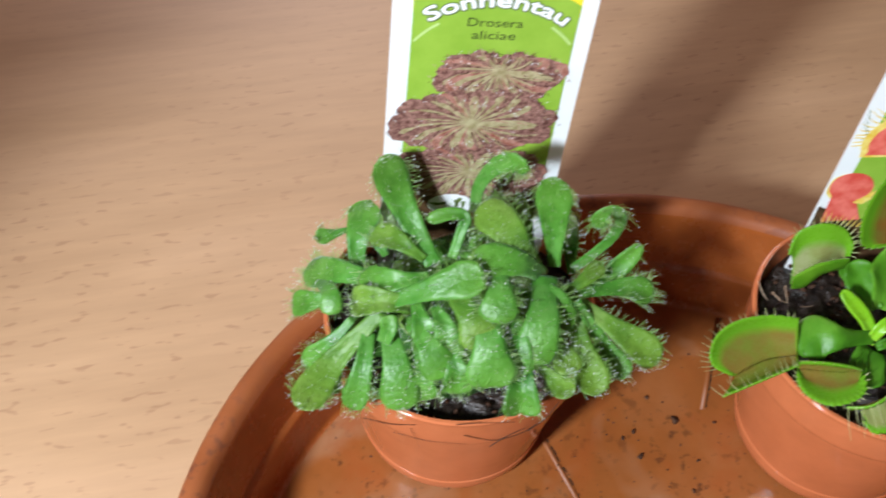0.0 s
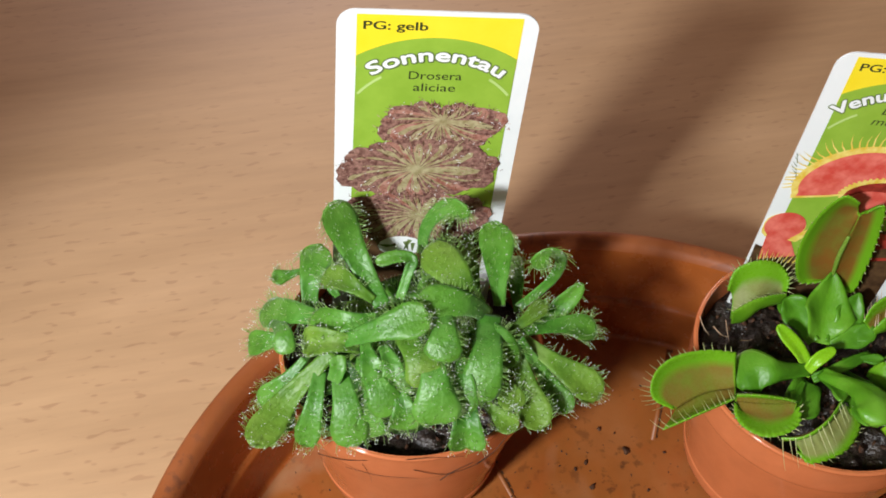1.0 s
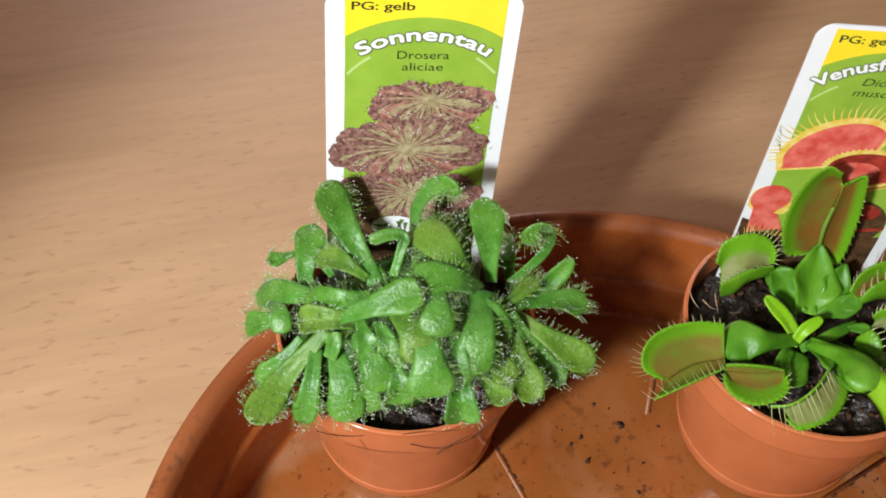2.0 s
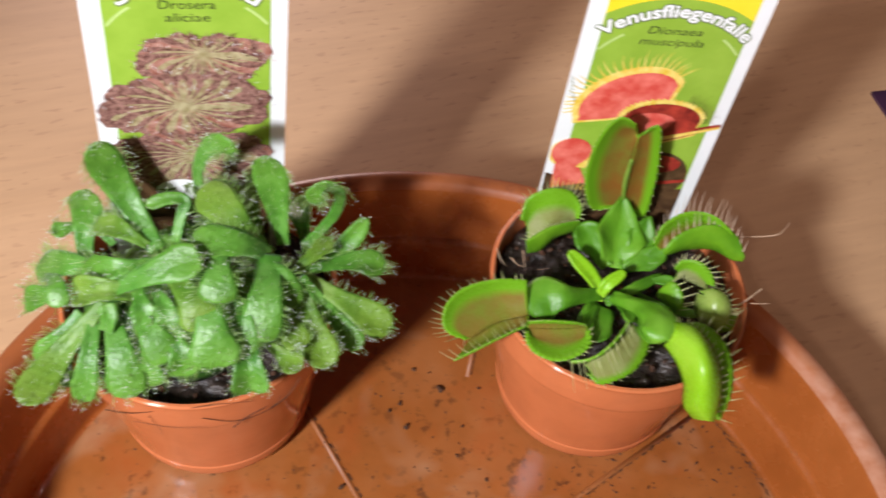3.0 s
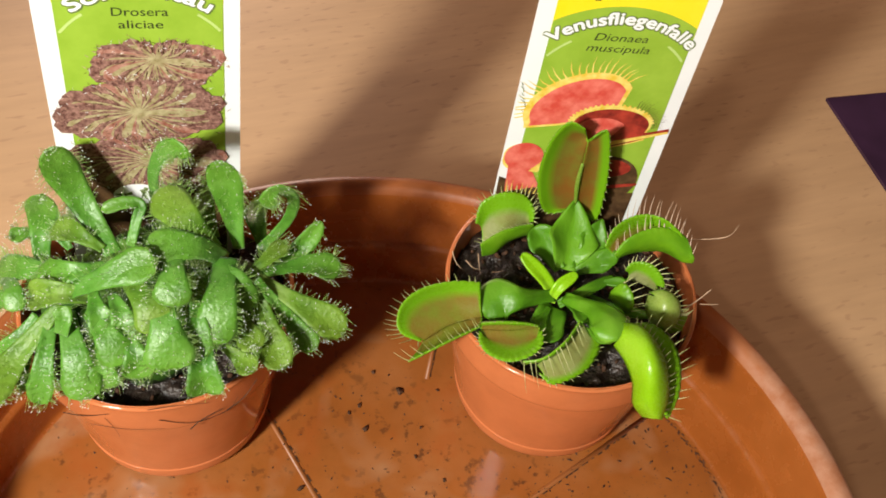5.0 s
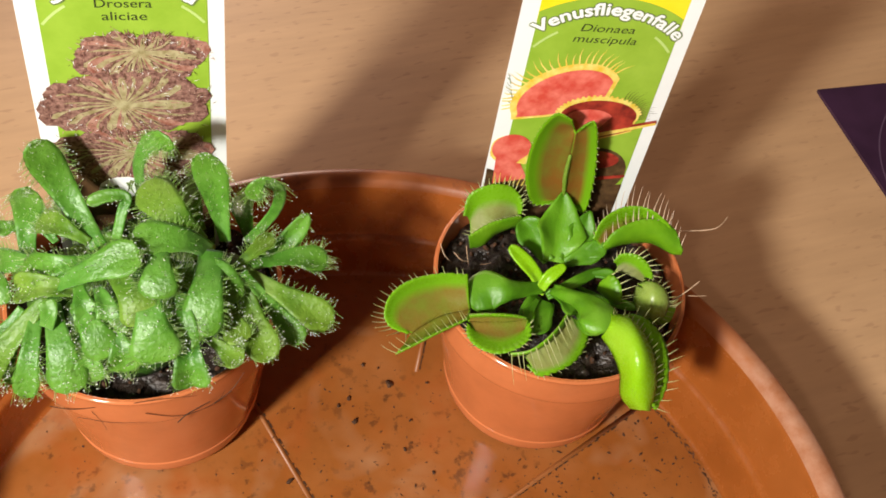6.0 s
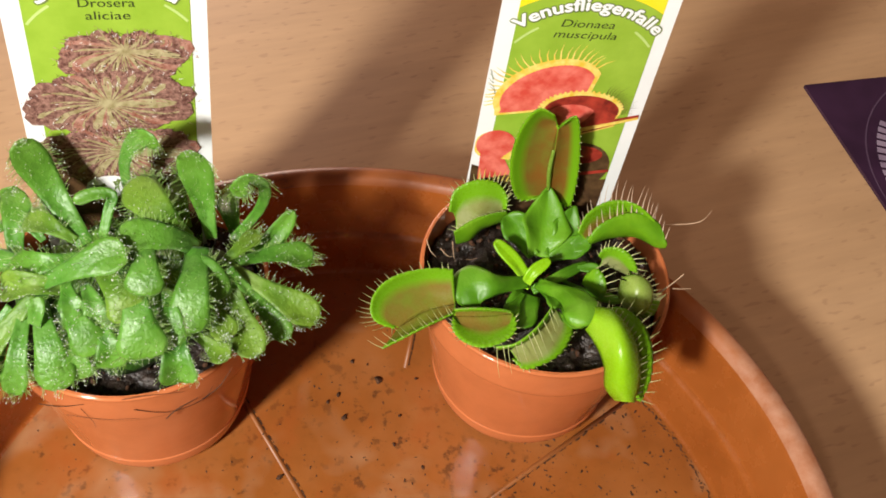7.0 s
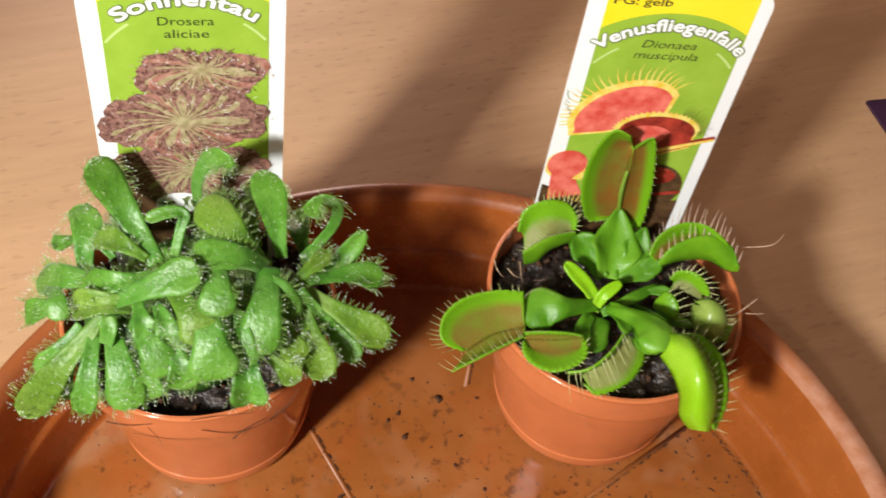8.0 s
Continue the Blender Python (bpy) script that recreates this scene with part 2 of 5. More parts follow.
def lathe(profile, steps=128, wobble=0.0, mats=None):
    """A body of revolution; profile rows of radius, height from the axis on to the axis."""
    bm = bmesh.new()
    rings = []
    for r, z in profile:
        if r < 1e-6:
            rings.append([bm.verts.new((0, 0, z))])
        else:
            rings.append([bm.verts.new(((r + wobble * math.sin(5 * a + 40 * z)) * math.cos(a), (r + wobble * math.cos(3 * a)) * math.sin(a), z))
                          for a in (2 * math.pi * k / steps for k in range(steps))])
    for i, (a, b) in enumerate(zip(rings, rings[1:])):
        for k in range(steps):
            j = (k + 1) % steps
            if len(a) == 1:
                f = bm.faces.new((a[0], b[k], b[j]))
            elif len(b) == 1:
                f = bm.faces.new((a[k], b[0], a[j]))
            else:
                f = bm.faces.new((a[k], b[k], b[j], a[j]))
            if mats:
                f.material_index = mats(i)
    bmesh.ops.recalc_face_normals(bm, faces=bm.faces)
    return bm


def rounded(points, per=6):
    """Rounds the corners of a profile by a spline through its rows."""
    out = []
    n = len(points)
    for i in range(n - 1):
        p0, p1, p2, p3 = points[max(i - 1, 0)], points[i], points[i + 1], points[min(i + 2, n - 1)]
        for k in range(per):
            t = k / per
            out.append(tuple(0.5 * (2 * b + (c - a) * t + (2 * a - 5 * b + 4 * c - d) * t * t + (3 * b - a - 3 * c + d) * t ** 3)
                             for a, b, c, d in zip(p0, p1, p2, p3)))
    return out + [tuple(points[-1])]


def box(bm, x0, x1, y0, y1, z0, z1):
    return bmesh.ops.create_cube(bm, size=1, matrix=Matrix.Translation(((x0 + x1) / 2, (y0 + y1) / 2, (z0 + z1) / 2))
                                 @ Matrix.Diagonal((x1 - x0, y1 - y0, z1 - z0, 1)))


# ---- room and table ----
def slab(name, x0, x1, y0, y1, z0, z1, mat, label, category):
    bm = bmesh.new()
    box(bm, x0, x1, y0, y1, z0, z1)
    return tagged(new(name, mesh_of(name, bm, mat)), label, category, kind="structure")


slab("floor", -1.8, 1.8, -1.6, 1.6, -0.80, -0.75, M_WALL, "plain floor under the table", "floor")
slab("ceiling", -1.8, 1.8, -1.6, 1.6, 1.70, 1.76, M_WALL, "plain painted ceiling", "ceiling")
slab("wall_north", -1.8, 1.8, 1.6, 1.7, -0.75, 1.70, M_WALL, "plain painted wall", "wall")
slab("wall_south", -1.8, 1.8, -1.7, -1.6, -0.75, 1.70, M_WALL, "plain painted wall", "wall")
slab("wall_east", 1.8, 1.9, -1.6, 1.6, -0.75, 1.70, M_WALL, "plain painted wall", "wall")
slab("wall_west", -1.9, -1.8, -1.6, 1.6, -0.75, 1.70, M_WALL, "plain painted wall", "wall")


def table():
    t = root("table", pose(0, 0, 0), "light beech table with fine brown flecks in its grain", "table")
    bm = bmesh.new()
    box(bm, -0.70, 0.70, -0.50, 0.60, -0.028, 0)
    bmesh.ops.bevel(bm, geom=bm.edges[:], offset=0.002, segments=2, affect="EDGES")
    part("tabletop", bm, M_BEECH, t, soft=False)
    for x in (-0.64, 0.64):
        for y in (-0.44, 0.54):
            bm = bmesh.new()
            box(bm, x - 0.03, x + 0.03, y - 0.03, y + 0.03, -0.75, -0.028)
            bmesh.ops.bevel(bm, geom=bm.edges[:], offset=0.003, segments=2, affect="EDGES")
            part("leg", bm, M_BEECH, t, soft=False)


table()

# ---- saucer ----
SAUCER = (0.0004, -0.0567)
FLOOR_Z = 0.005


def saucer():
    s = root("plant_saucer", pose(*SAUCER, 0), "round terracotta plant saucer with wet dirty floor and patchy rim", "saucer")
    inner = [(0.0, FLOOR_Z), (0.05, FLOOR_Z), (0.0925, FLOOR_Z), (0.0936, 0.0056), (0.0942, 0.0082), (0.0953, 0.0165), (0.0957, 0.0180), (0.0966, 0.0188),
             (0.0970, 0.0200), (0.0988, 0.0305), (0.0994, 0.0342), (0.1002, 0.0358)]
    rim = [(0.1012, 0.0368), (0.1025, 0.0372), (0.1038, 0.0371), (0.1048, 0.0366), (0.1053, 0.0350)]
    outer = [(0.1052, 0.0290), (0.1036, 0.0278), (0.1024, 0.0265), (0.0985, 0.0030), (0.0965, 0.0004), (0.05, 0.0002), (0.0, 0.0002)]
    prof = inner[:3] + rounded(inner[2:] + rim + outer[:5], 3)[1:] + outer[5:]
    first = next(i for i, p in enumerate(prof) if p[1] > 0.0345)
    last = max(i for i, p in enumerate(prof) if p[1] > 0.0340)
    part("dish", lathe(prof, 192, 0.00015, lambda i: 1 if first <= i < last else (0 if i < 3 else 2)), (M_SAUCER, M_RIM, M_SIDE), s)
    for angle, r0, r1 in ((116.5, 0.020, 0.091), (74.5, 0.058, 0.0925), (31.5, 0.020, 0.092)):
        bm = bmesh.new()
        box(bm, r0 + 0.004, r1, -0.0009, 0.0006, FLOOR_Z - 0.001, FLOOR_Z + 0.00010)
        bmesh.ops.bevel(bm, geom=bm.edges[:], offset=0.00015, segments=2, affect="EDGES")
        bmesh.ops.rotate(bm, verts=bm.verts, cent=(0, 0, 0), matrix=Matrix.Rotation(radians(angle), 3, "Z"))
        part("floor_rib", bm, M_RIB, s)
        # short dark bits in a broken line along one side of the rib
        bm = bmesh.new()
        for k in range(32):
            x = r0 + 0.005 + (r1 - r0 - 0.006) * (k + random.random()) / 32
            box(bm, x, x + random.uniform(0.0004, 0.0016), -0.0009 - random.uniform(0.0001, 0.00035), -0.0008, FLOOR_Z - 0.0002, FLOOR_Z + random.uniform(0.00008, 0.0002))
        bmesh.ops.rotate(bm, verts=bm.verts, cent=(0, 0, 0), matrix=Matrix.Rotation(radians(angle), 3, "Z"))
        tagged(part("dirt_seam", bm, M_CRUMB, s, "dark broken line along the rib", soft=False), kind="stuff")
    return s


saucer()


# ---- pots ----
RIM_Z = 0.0511
POTS = {"sundew": (-0.0472, 0.0), "flytrap": (0.0473, 0.0)}


def pot():
    p = root("flower_pot", pose(*POTS["sundew"], FLOOR_Z), "small glossy terracotta-coloured plastic flower pot standing in the saucer", "flower pot", "plant pots")
    h = RIM_Z - FLOOR_Z
    body = [(0.0226, 0.0040), (0.0232, 0.0062), (0.0240, 0.0110), (0.0262, 0.0230), (0.0283, 0.0350), (0.0285, 0.0375), (0.0276, 0.0370), (0.0225, 0.0080), (0.0, 0.0076)]
    part("pot_body", lathe([(0.0, 0.0030), (0.0215, 0.0030)] + rounded(body[:7], 4) + body[7:], 128, 0.0001), M_POT, p)
    collar = [(0.0275, 0.0362), (0.0284, 0.0354), (0.0290, 0.0360), (0.0294, 0.0376), (0.0297, h - 0.0016), (0.0299, h - 0.0005), (0.0296, h), (0.0291, h), (0.0288, h - 0.0006),
              (0.0281, 0.0390), (0.0275, 0.0362)]
    part("collar", lathe(rounded(collar, 4), 128, 0.0001), M_POT, p)
    foot = [(0.0180, 0.0010), (0.0186, 0.0002), (0.0206, 0.0003), (0.0221, 0.0012), (0.0228, 0.0026), (0.0232, 0.0042), (0.0234, 0.0056), (0.0235, 0.0064), (0.0234, 0.0069), (0.0230, 0.0071), (0.0215, 0.0060), (0.0180, 0.0010)]
    part("foot_ring", lathe(rounded(foot, 5), 128, 0.0001), M_POT, p)
    return p


pot_a = pot()
pot_b = copy_thing(pot_a, pose(*POTS["flytrap"], FLOOR_Z, 0, 0, 70))


def soil(at, level, seed, label):
    rnd = random.Random(seed)
    s = root("soil", pose(*at, level), label, "soil")
    bm = bmesh.new()
    rings = []
    for i in range(27):
        r = 0.0279 * i / 26
        rings.append([bm.verts.new((r * math.cos(a), r * math.sin(a), 0.0022 * (1 - (r / 0.028) ** 2) + 0.0021 * noise.noise((r * math.cos(a) * 260 + seed, r * math.sin(a) * 260, seed))
                      + 0.0010 * noise.noise((r * math.cos(a) * 900, r * math.sin(a) * 900, seed)))) for a in (2 * math.pi * k / 96 for k in range(96))] if i else
                     [bm.verts.new((0, 0, 0.002))])
    rings.append([bm.verts.new((0.0279 * math.cos(2 * math.pi * k / 96), 0.0279 * math.sin(2 * math.pi * k / 96), -0.004)) for k in range(96)])
    for a, b in zip(rings, rings[1:]):
        for k in range(96):
            j = (k + 1) % 96
            bm.faces.new((a[0], b[k], b[j]) if len(a) == 1 else (a[k], b[k], b[j], a[j]))
    part("peat", bm, M_SOIL, s)
    for name, mat, count, size in (("crumb", M_CRUMB, 420, 0.0011), ("grit", M_PERLITE, 26, 0.0006)):
        bm = bmesh.new()
        for k in range(count):
            r, a = 0.027 * math.sqrt(rnd.random()), rnd.random() * 6.283
            d = size * (0.4 + rnd.random())
            m = Matrix.LocRotScale((r * math.cos(a), r * math.sin(a), 0.0022 * (1 - (r / 0.028) ** 2) + 0.0006), Euler([rnd.random() * 6 for _ in range(3)]),
                                   (d, d * (0.5 + 0.5 * rnd.random()), d * 0.5))
            bmesh.ops.create_icosphere(bm, subdivisions=1, radius=0.7, matrix=m)
        tagged(part(name, bm, mat, s, soft=False), kind="stuff")
    return s


soil(POTS["sundew"], 0.0455, 3, "dark wet peat soil filling the sundew pot")
soil(POTS["flytrap"], 0.0455, 8, "dark wet peat soil filling the flytrap pot")
M_SUNDEW_DARK = leaf_green("sundew_gap_filler", (0.05, 0.14, 0.018), (0.03, 0.08, 0.010), (0.07, 0.18, 0.03), 0.45, 0.4)
M_TRAP_LIMEPALE = leaf_green("flytrap_pale_lime", (0.28, 0.44, 0.06), (0.23, 0.38, 0.04), (0.36, 0.47, 0.10), 0.28, 0.5, 120.0, 0.3)
M_PETIOLE_LIGHT = leaf_green("flytrap_petiole_light", (0.17, 0.42, 0.018), (0.12, 0.33, 0.012), (0.24, 0.50, 0.04), 0.36, 0.5, 120.0, 0.3, 0.0, None, 0.3)
M_SUNDEW_OLIVE = leaf_green("sundew_leaf_olive", (0.18, 0.36, 0.032), (0.11, 0.26, 0.020), (0.27, 0.44, 0.08), 0.42, 0.6, 170.0, 0.38, 0.0, (0.32, 0.44, 0.045), 0.62, 0.4)


# ---- plant labels ----
def text_mesh(words, size, width, bold=0.0, bend=0.0):
    """Letters as a flat mesh of that width about the origin, bent up into an arch of that radius."""
    d = bpy.data.curves.new("letters", "FONT")
    d.body, d.size, d.align_x, d.offset, d.resolution_u = words, size, "CENTER", bold * size, 3
    ob = new("letters", d)
    bpy.context.view_layer.update()
    me = bpy.data.meshes.new_from_object(ob.evaluated_get(bpy.context.evaluated_depsgraph_get()))
    bpy.data.objects.remove(ob)
    bm = bmesh.new()
    bm.from_mesh(me)
    xs = [v.co.x for v in bm.verts]
    mid, k = (min(xs) + max(xs)) / 2, width / (max(xs) - min(xs))
    for v in bm.verts:
        v.co.x = (v.co.x - mid) * k
        if bend:
            a, r = v.co.x / bend, bend + v.co.y
            v.co.x, v.co.y = r * math.sin(a), r * math.cos(a) - bend
    return bm


MM = 0.001


def sheet(bm, points, z, index=0):
    f = bm.faces.new([bm.verts.new((x * MM, y * MM, z * MM)) for x, y in points])
    f.material_index = index
    f.normal_update()
    if f.normal.z < 0:
        f.normal_flip()


def arc(cx, cy, rx, ry, a0, a1, n=24):
    return [(cx + rx * math.cos(radians(a0 + (a1 - a0) * k / n)), cy + ry * math.sin(radians(a0 + (a1 - a0) * k / n))) for k in range(n + 1)]


def spike(bm, x, y, angle, length, wide, z, index=0, bow=0.0):
    ca, sa = math.cos(radians(angle)), math.sin(radians(angle))
    pts = [(0, -wide), (length * 0.5, -wide * 0.6 + bow), (length, 0), (length * 0.5, wide * 0.6 + bow), (0, wide)]
    sheet(bm, [(x + a * ca - b * sa, y + a * sa + b * ca) for a, b in pts], z, index)


def words(lab, text, size, x, y, width, mat, z, bold=0.0, bend=0.0, slant=0.0, copies=((0, 0),)):
    """One line of lettering; bold letters are laid several times, a little apart."""
    whole = bmesh.new()
    for k, (dx, dy) in enumerate(copies):
        bm = text_mesh(text, size * MM, width * MM, bold, bend * MM)
        for v in bm.verts:
            v.co.x += v.co.y * slant
        bmesh.ops.translate(bm, verts=bm.verts, vec=((x + dx) * MM, (y + dy) * MM, (z + 0.004 * k) * MM))
        me = bpy.data.meshes.new("line")
        bm.to_mesh(me)
        bm.free()
        whole.from_mesh(me)
        bpy.data.meshes.remove(me)
    return part("lettering", whole, mat, lab, soft=False)


def plant_label(m, title, title_width, genus, genus_w, species, species_w, slant, label, length, lift=0.0):
    lab = root("plant_label", m, label, "plant label", "plant labels")
    half = 18.3
    bm = bmesh.new()
    edge = arc(-half + 3.6, -3.6, 3.6, 3.6, 180, 90, 8) + arc(half - 3.6, -3.6, 3.6, 3.6, 90, 0, 8) + [(half, -length), (-half, -length)]
    sheet(bm, edge, 0)
    ex = bmesh.ops.extrude_face_region(bm, geom=bm.faces[:])
    bmesh.ops.translate(bm, verts=[v for v in ex["geom"] if isinstance(v, bmesh.types.BMVert)], vec=(0, 0, -0.4 * MM))
    bmesh.ops.recalc_face_normals(bm, faces=bm.faces)
    part("card", bm, M_CARD, lab, soft=False)
    bm = bmesh.new()
    sheet(bm, [(-14.7, -0.9), (15.3, -0.9), (15.3, -12.5), (-14.7, -12.5)], 0.04)
    part("yellow_band", bm, M_YELLOW, lab, soft=False)
    bm = bmesh.new()
    top = arc(0.3, -33.0, 27.4, 27.4, 123, 57, 32)
    sheet(bm, top + [(15.3, -length + 4), (-14.7, -length + 4)], 0.08)
    part("green_field", bm, M_GREEN, lab, soft=False)
    for a0, a1 in ((143, 124), (56, 38.5)):
        bm = bmesh.new()
        outer, inner = arc(0.4, -29.9, 18.5, 18.5, a0, a1, 12), arc(0.4, -29.9, 17.95, 17.95, a0, a1, 12)
        for a, b, c, d in zip(outer, outer[1:], inner[1:], inner):
            sheet(bm, [a, b, c, d], 0.12)
        part("arc_line", bm, M_PALE_GREEN, lab, soft=False)
    words(lab, "PG: gelb", 2.5, -7.7, -4.0, 11.6, M_INK, 0.16, 0.012)
    bend = 21.5
    ring = [(0.42 * math.cos(k * 0.7854) + 0.05, 0.42 * math.sin(k * 0.7854) - 0.08) for k in range(8)]
    words(lab, title, 4.1, 0.45, -10.7 + lift, title_width, M_SHADE, 0.14, 0.0, bend, 0.0, ring)
    words(lab, title, 4.1, 0.45, -10.7 + lift, title_width, M_WHITE, 0.20, 0.0, bend, 0.0, [(0.15, 0), (-0.15, 0), (0, 0.13), (0, -0.13), (0, 0)])
    words(lab, genus, 2.7, 0.3, -15.1 + lift, genus_w, M_INK, 0.16, 0.0, 0.0, slant)
    words(lab, species, 2.7, 0.3, -17.9 + lift, species_w, M_INK, 0.16, 0.0, 0.0, slant)
    return lab


def printed_rosette(lab, cx, cy, rx, up, down, petals, seed, z, tilt=0.0):
    """A rosette printed flat: broad maroon petals, olive stalks and bright hairs."""
    rnd = random.Random(seed)
    bm = bmesh.new()
    for k in range(petals):
        a = 360.0 * (k + 0.5 * rnd.random()) / petals + tilt
        ca, sa = math.cos(radians(a)), math.sin(radians(a))
        reach = 0.86 + 0.22 * rnd.random()
        end = (rx * ca * reach, (up if sa > 0 else down) * sa * reach)
        ln = math.hypot(*end)
        if ln < 1:
            continue
        ux, uy = end[0] / ln, end[1] / ln
        w = 5.6 * rx / 16 * (0.45 + 0.55 * ln / rx) * (0.9 + 0.3 * rnd.random())
        lay = z + 0.004 * k

        def at(s, q):
            return (cx + ux * s * ln - uy * q, cy + uy * s * ln + ux * q)
        outline = [at(0.05, -0.3), at(0.4, -w * 0.34), at(0.72, -w * 0.52), at(0.92, -w * 0.40), at(1.0, -w * 0.05), at(0.95, w * 0.34), at(0.74, w * 0.52), at(0.4, w * 0.33), at(0.05, 0.3)]
        sheet(bm, outline, lay, 0 if rnd.random() < 0.8 else 2)
        sheet(bm, [at(0.03, -0.35), at(0.40, -w * 0.22), at(0.62, -w * 0.25), at(0.82, -w * 0.10), at(0.86, w * 0.06), at(0.64, w * 0.24), at(0.40, w * 0.22), at(0.03, 0.35)], lay + 0.002, 1)
        for _ in range(9):
            s, q = 0.30 + 0.5 * rnd.random(), (rnd.random() - 0.5) * w * 0.7
            spike(bm, *at(s, q), a + rnd.uniform(-10, 10), 1.2 + 2.0 * rnd.random(), 0.16, lay + 0.0025, rnd.choice((0, 1, 2, 4)))
        for _ in range(26):
            s, q = 0.50 + 0.52 * rnd.random(), (rnd.random() - 0.5) * w * 1.05
            spike(bm, *at(s, q), a + rnd.uniform(-80, 80), 0.35 + 0.8 * rnd.random(), 0.07, lay + 0.003, rnd.choice((0, 2, 2, 4, 4, 5, 5, 3)))
    sheet(bm, arc(cx, cy, 0.9, 0.6, 0, 360, 10)[:-1], z + 0.12, 1)
    for v in bm.verts:
        v.co.x = max(min(v.co.x, 0.0178), -0.0180)
    return part("printed_rosette", bm, (M_MAROON, M_OLIVE, M_RUST, M_CARD, M_PRINT_DARK, M_PINKISH), lab, soft=False)


def label_pose(o, u, v):
    u, v = Vector(u).normalized(), Vector(v)
    v = (v - u * v.dot(u)).normalized()
    return Matrix.Translation(o) @ Matrix((u, v, u.cross(v))).transposed().to_4x4()


sundew_label = plant_label(label_pose((-0.0438, 0.0160, 0.1301), (0.9947, 0.0872, -0.0545), (0.052, 0.0313, 0.9982)), "Sonnentau", 25.4, "Drosera", 10.0, "aliciae", 8.0, 0.0,
                           "white plant label with yellow band, green field and printed red rosettes", 90)
bm = bmesh.new()
sheet(bm, [(-15, -50), (15, -50), (15.3, -84), (-14.7, -84)], 0.13)
part("printed_ground", bm, M_PRINT_DARK, sundew_label, soft=False)
printed_rosette(sundew_label, 2.6, -25.2, 12.8, 4.2, 8.6, 22, 5, 0.16)
printed_rosette(sundew_label, -1.6, -38.3, 16.4, 9.0, 8.5, 26, 2, 0.30, 6)
printed_rosette(sundew_label, -0.2, -51.5, 17.0, 6.5, 9.0, 24, 9, 0.44)
bm = bmesh.new()
sheet(bm, arc(-3.5, -61.5, 5.0, 3.2, 0, 360, 14)[:-1], 0.60)
part("white_print", bm, M_CARD, sundew_label, soft=False)
bm = bmesh.new()
for x, y, a, l in ((-1.5, -59.5, 250, 4), (-2.5, -60, 285, 3.5), (-4.5, -61, 200, 3), (-0.8, -60.5, 270, 3), (-6, -61.5, 170, 2.5)):
    spike(bm, x, y, a, l, 0.5, 0.62)
part("dark_print", bm, M_SHADE, sundew_label, soft=False)

flytrap_label = plant_label(label_pose((0.0493, 0.0183, 0.1222), (0.9988, -0.0423, -0.0228), (0.0229, 0.003, 0.9997)), "Venusfliegenfalle", 31.6, "Dionaea", 11.2, "muscipula", 13.3, 0.25,
                            "white plant label with yellow band, green field and printed red flytraps", 84, 0.9)


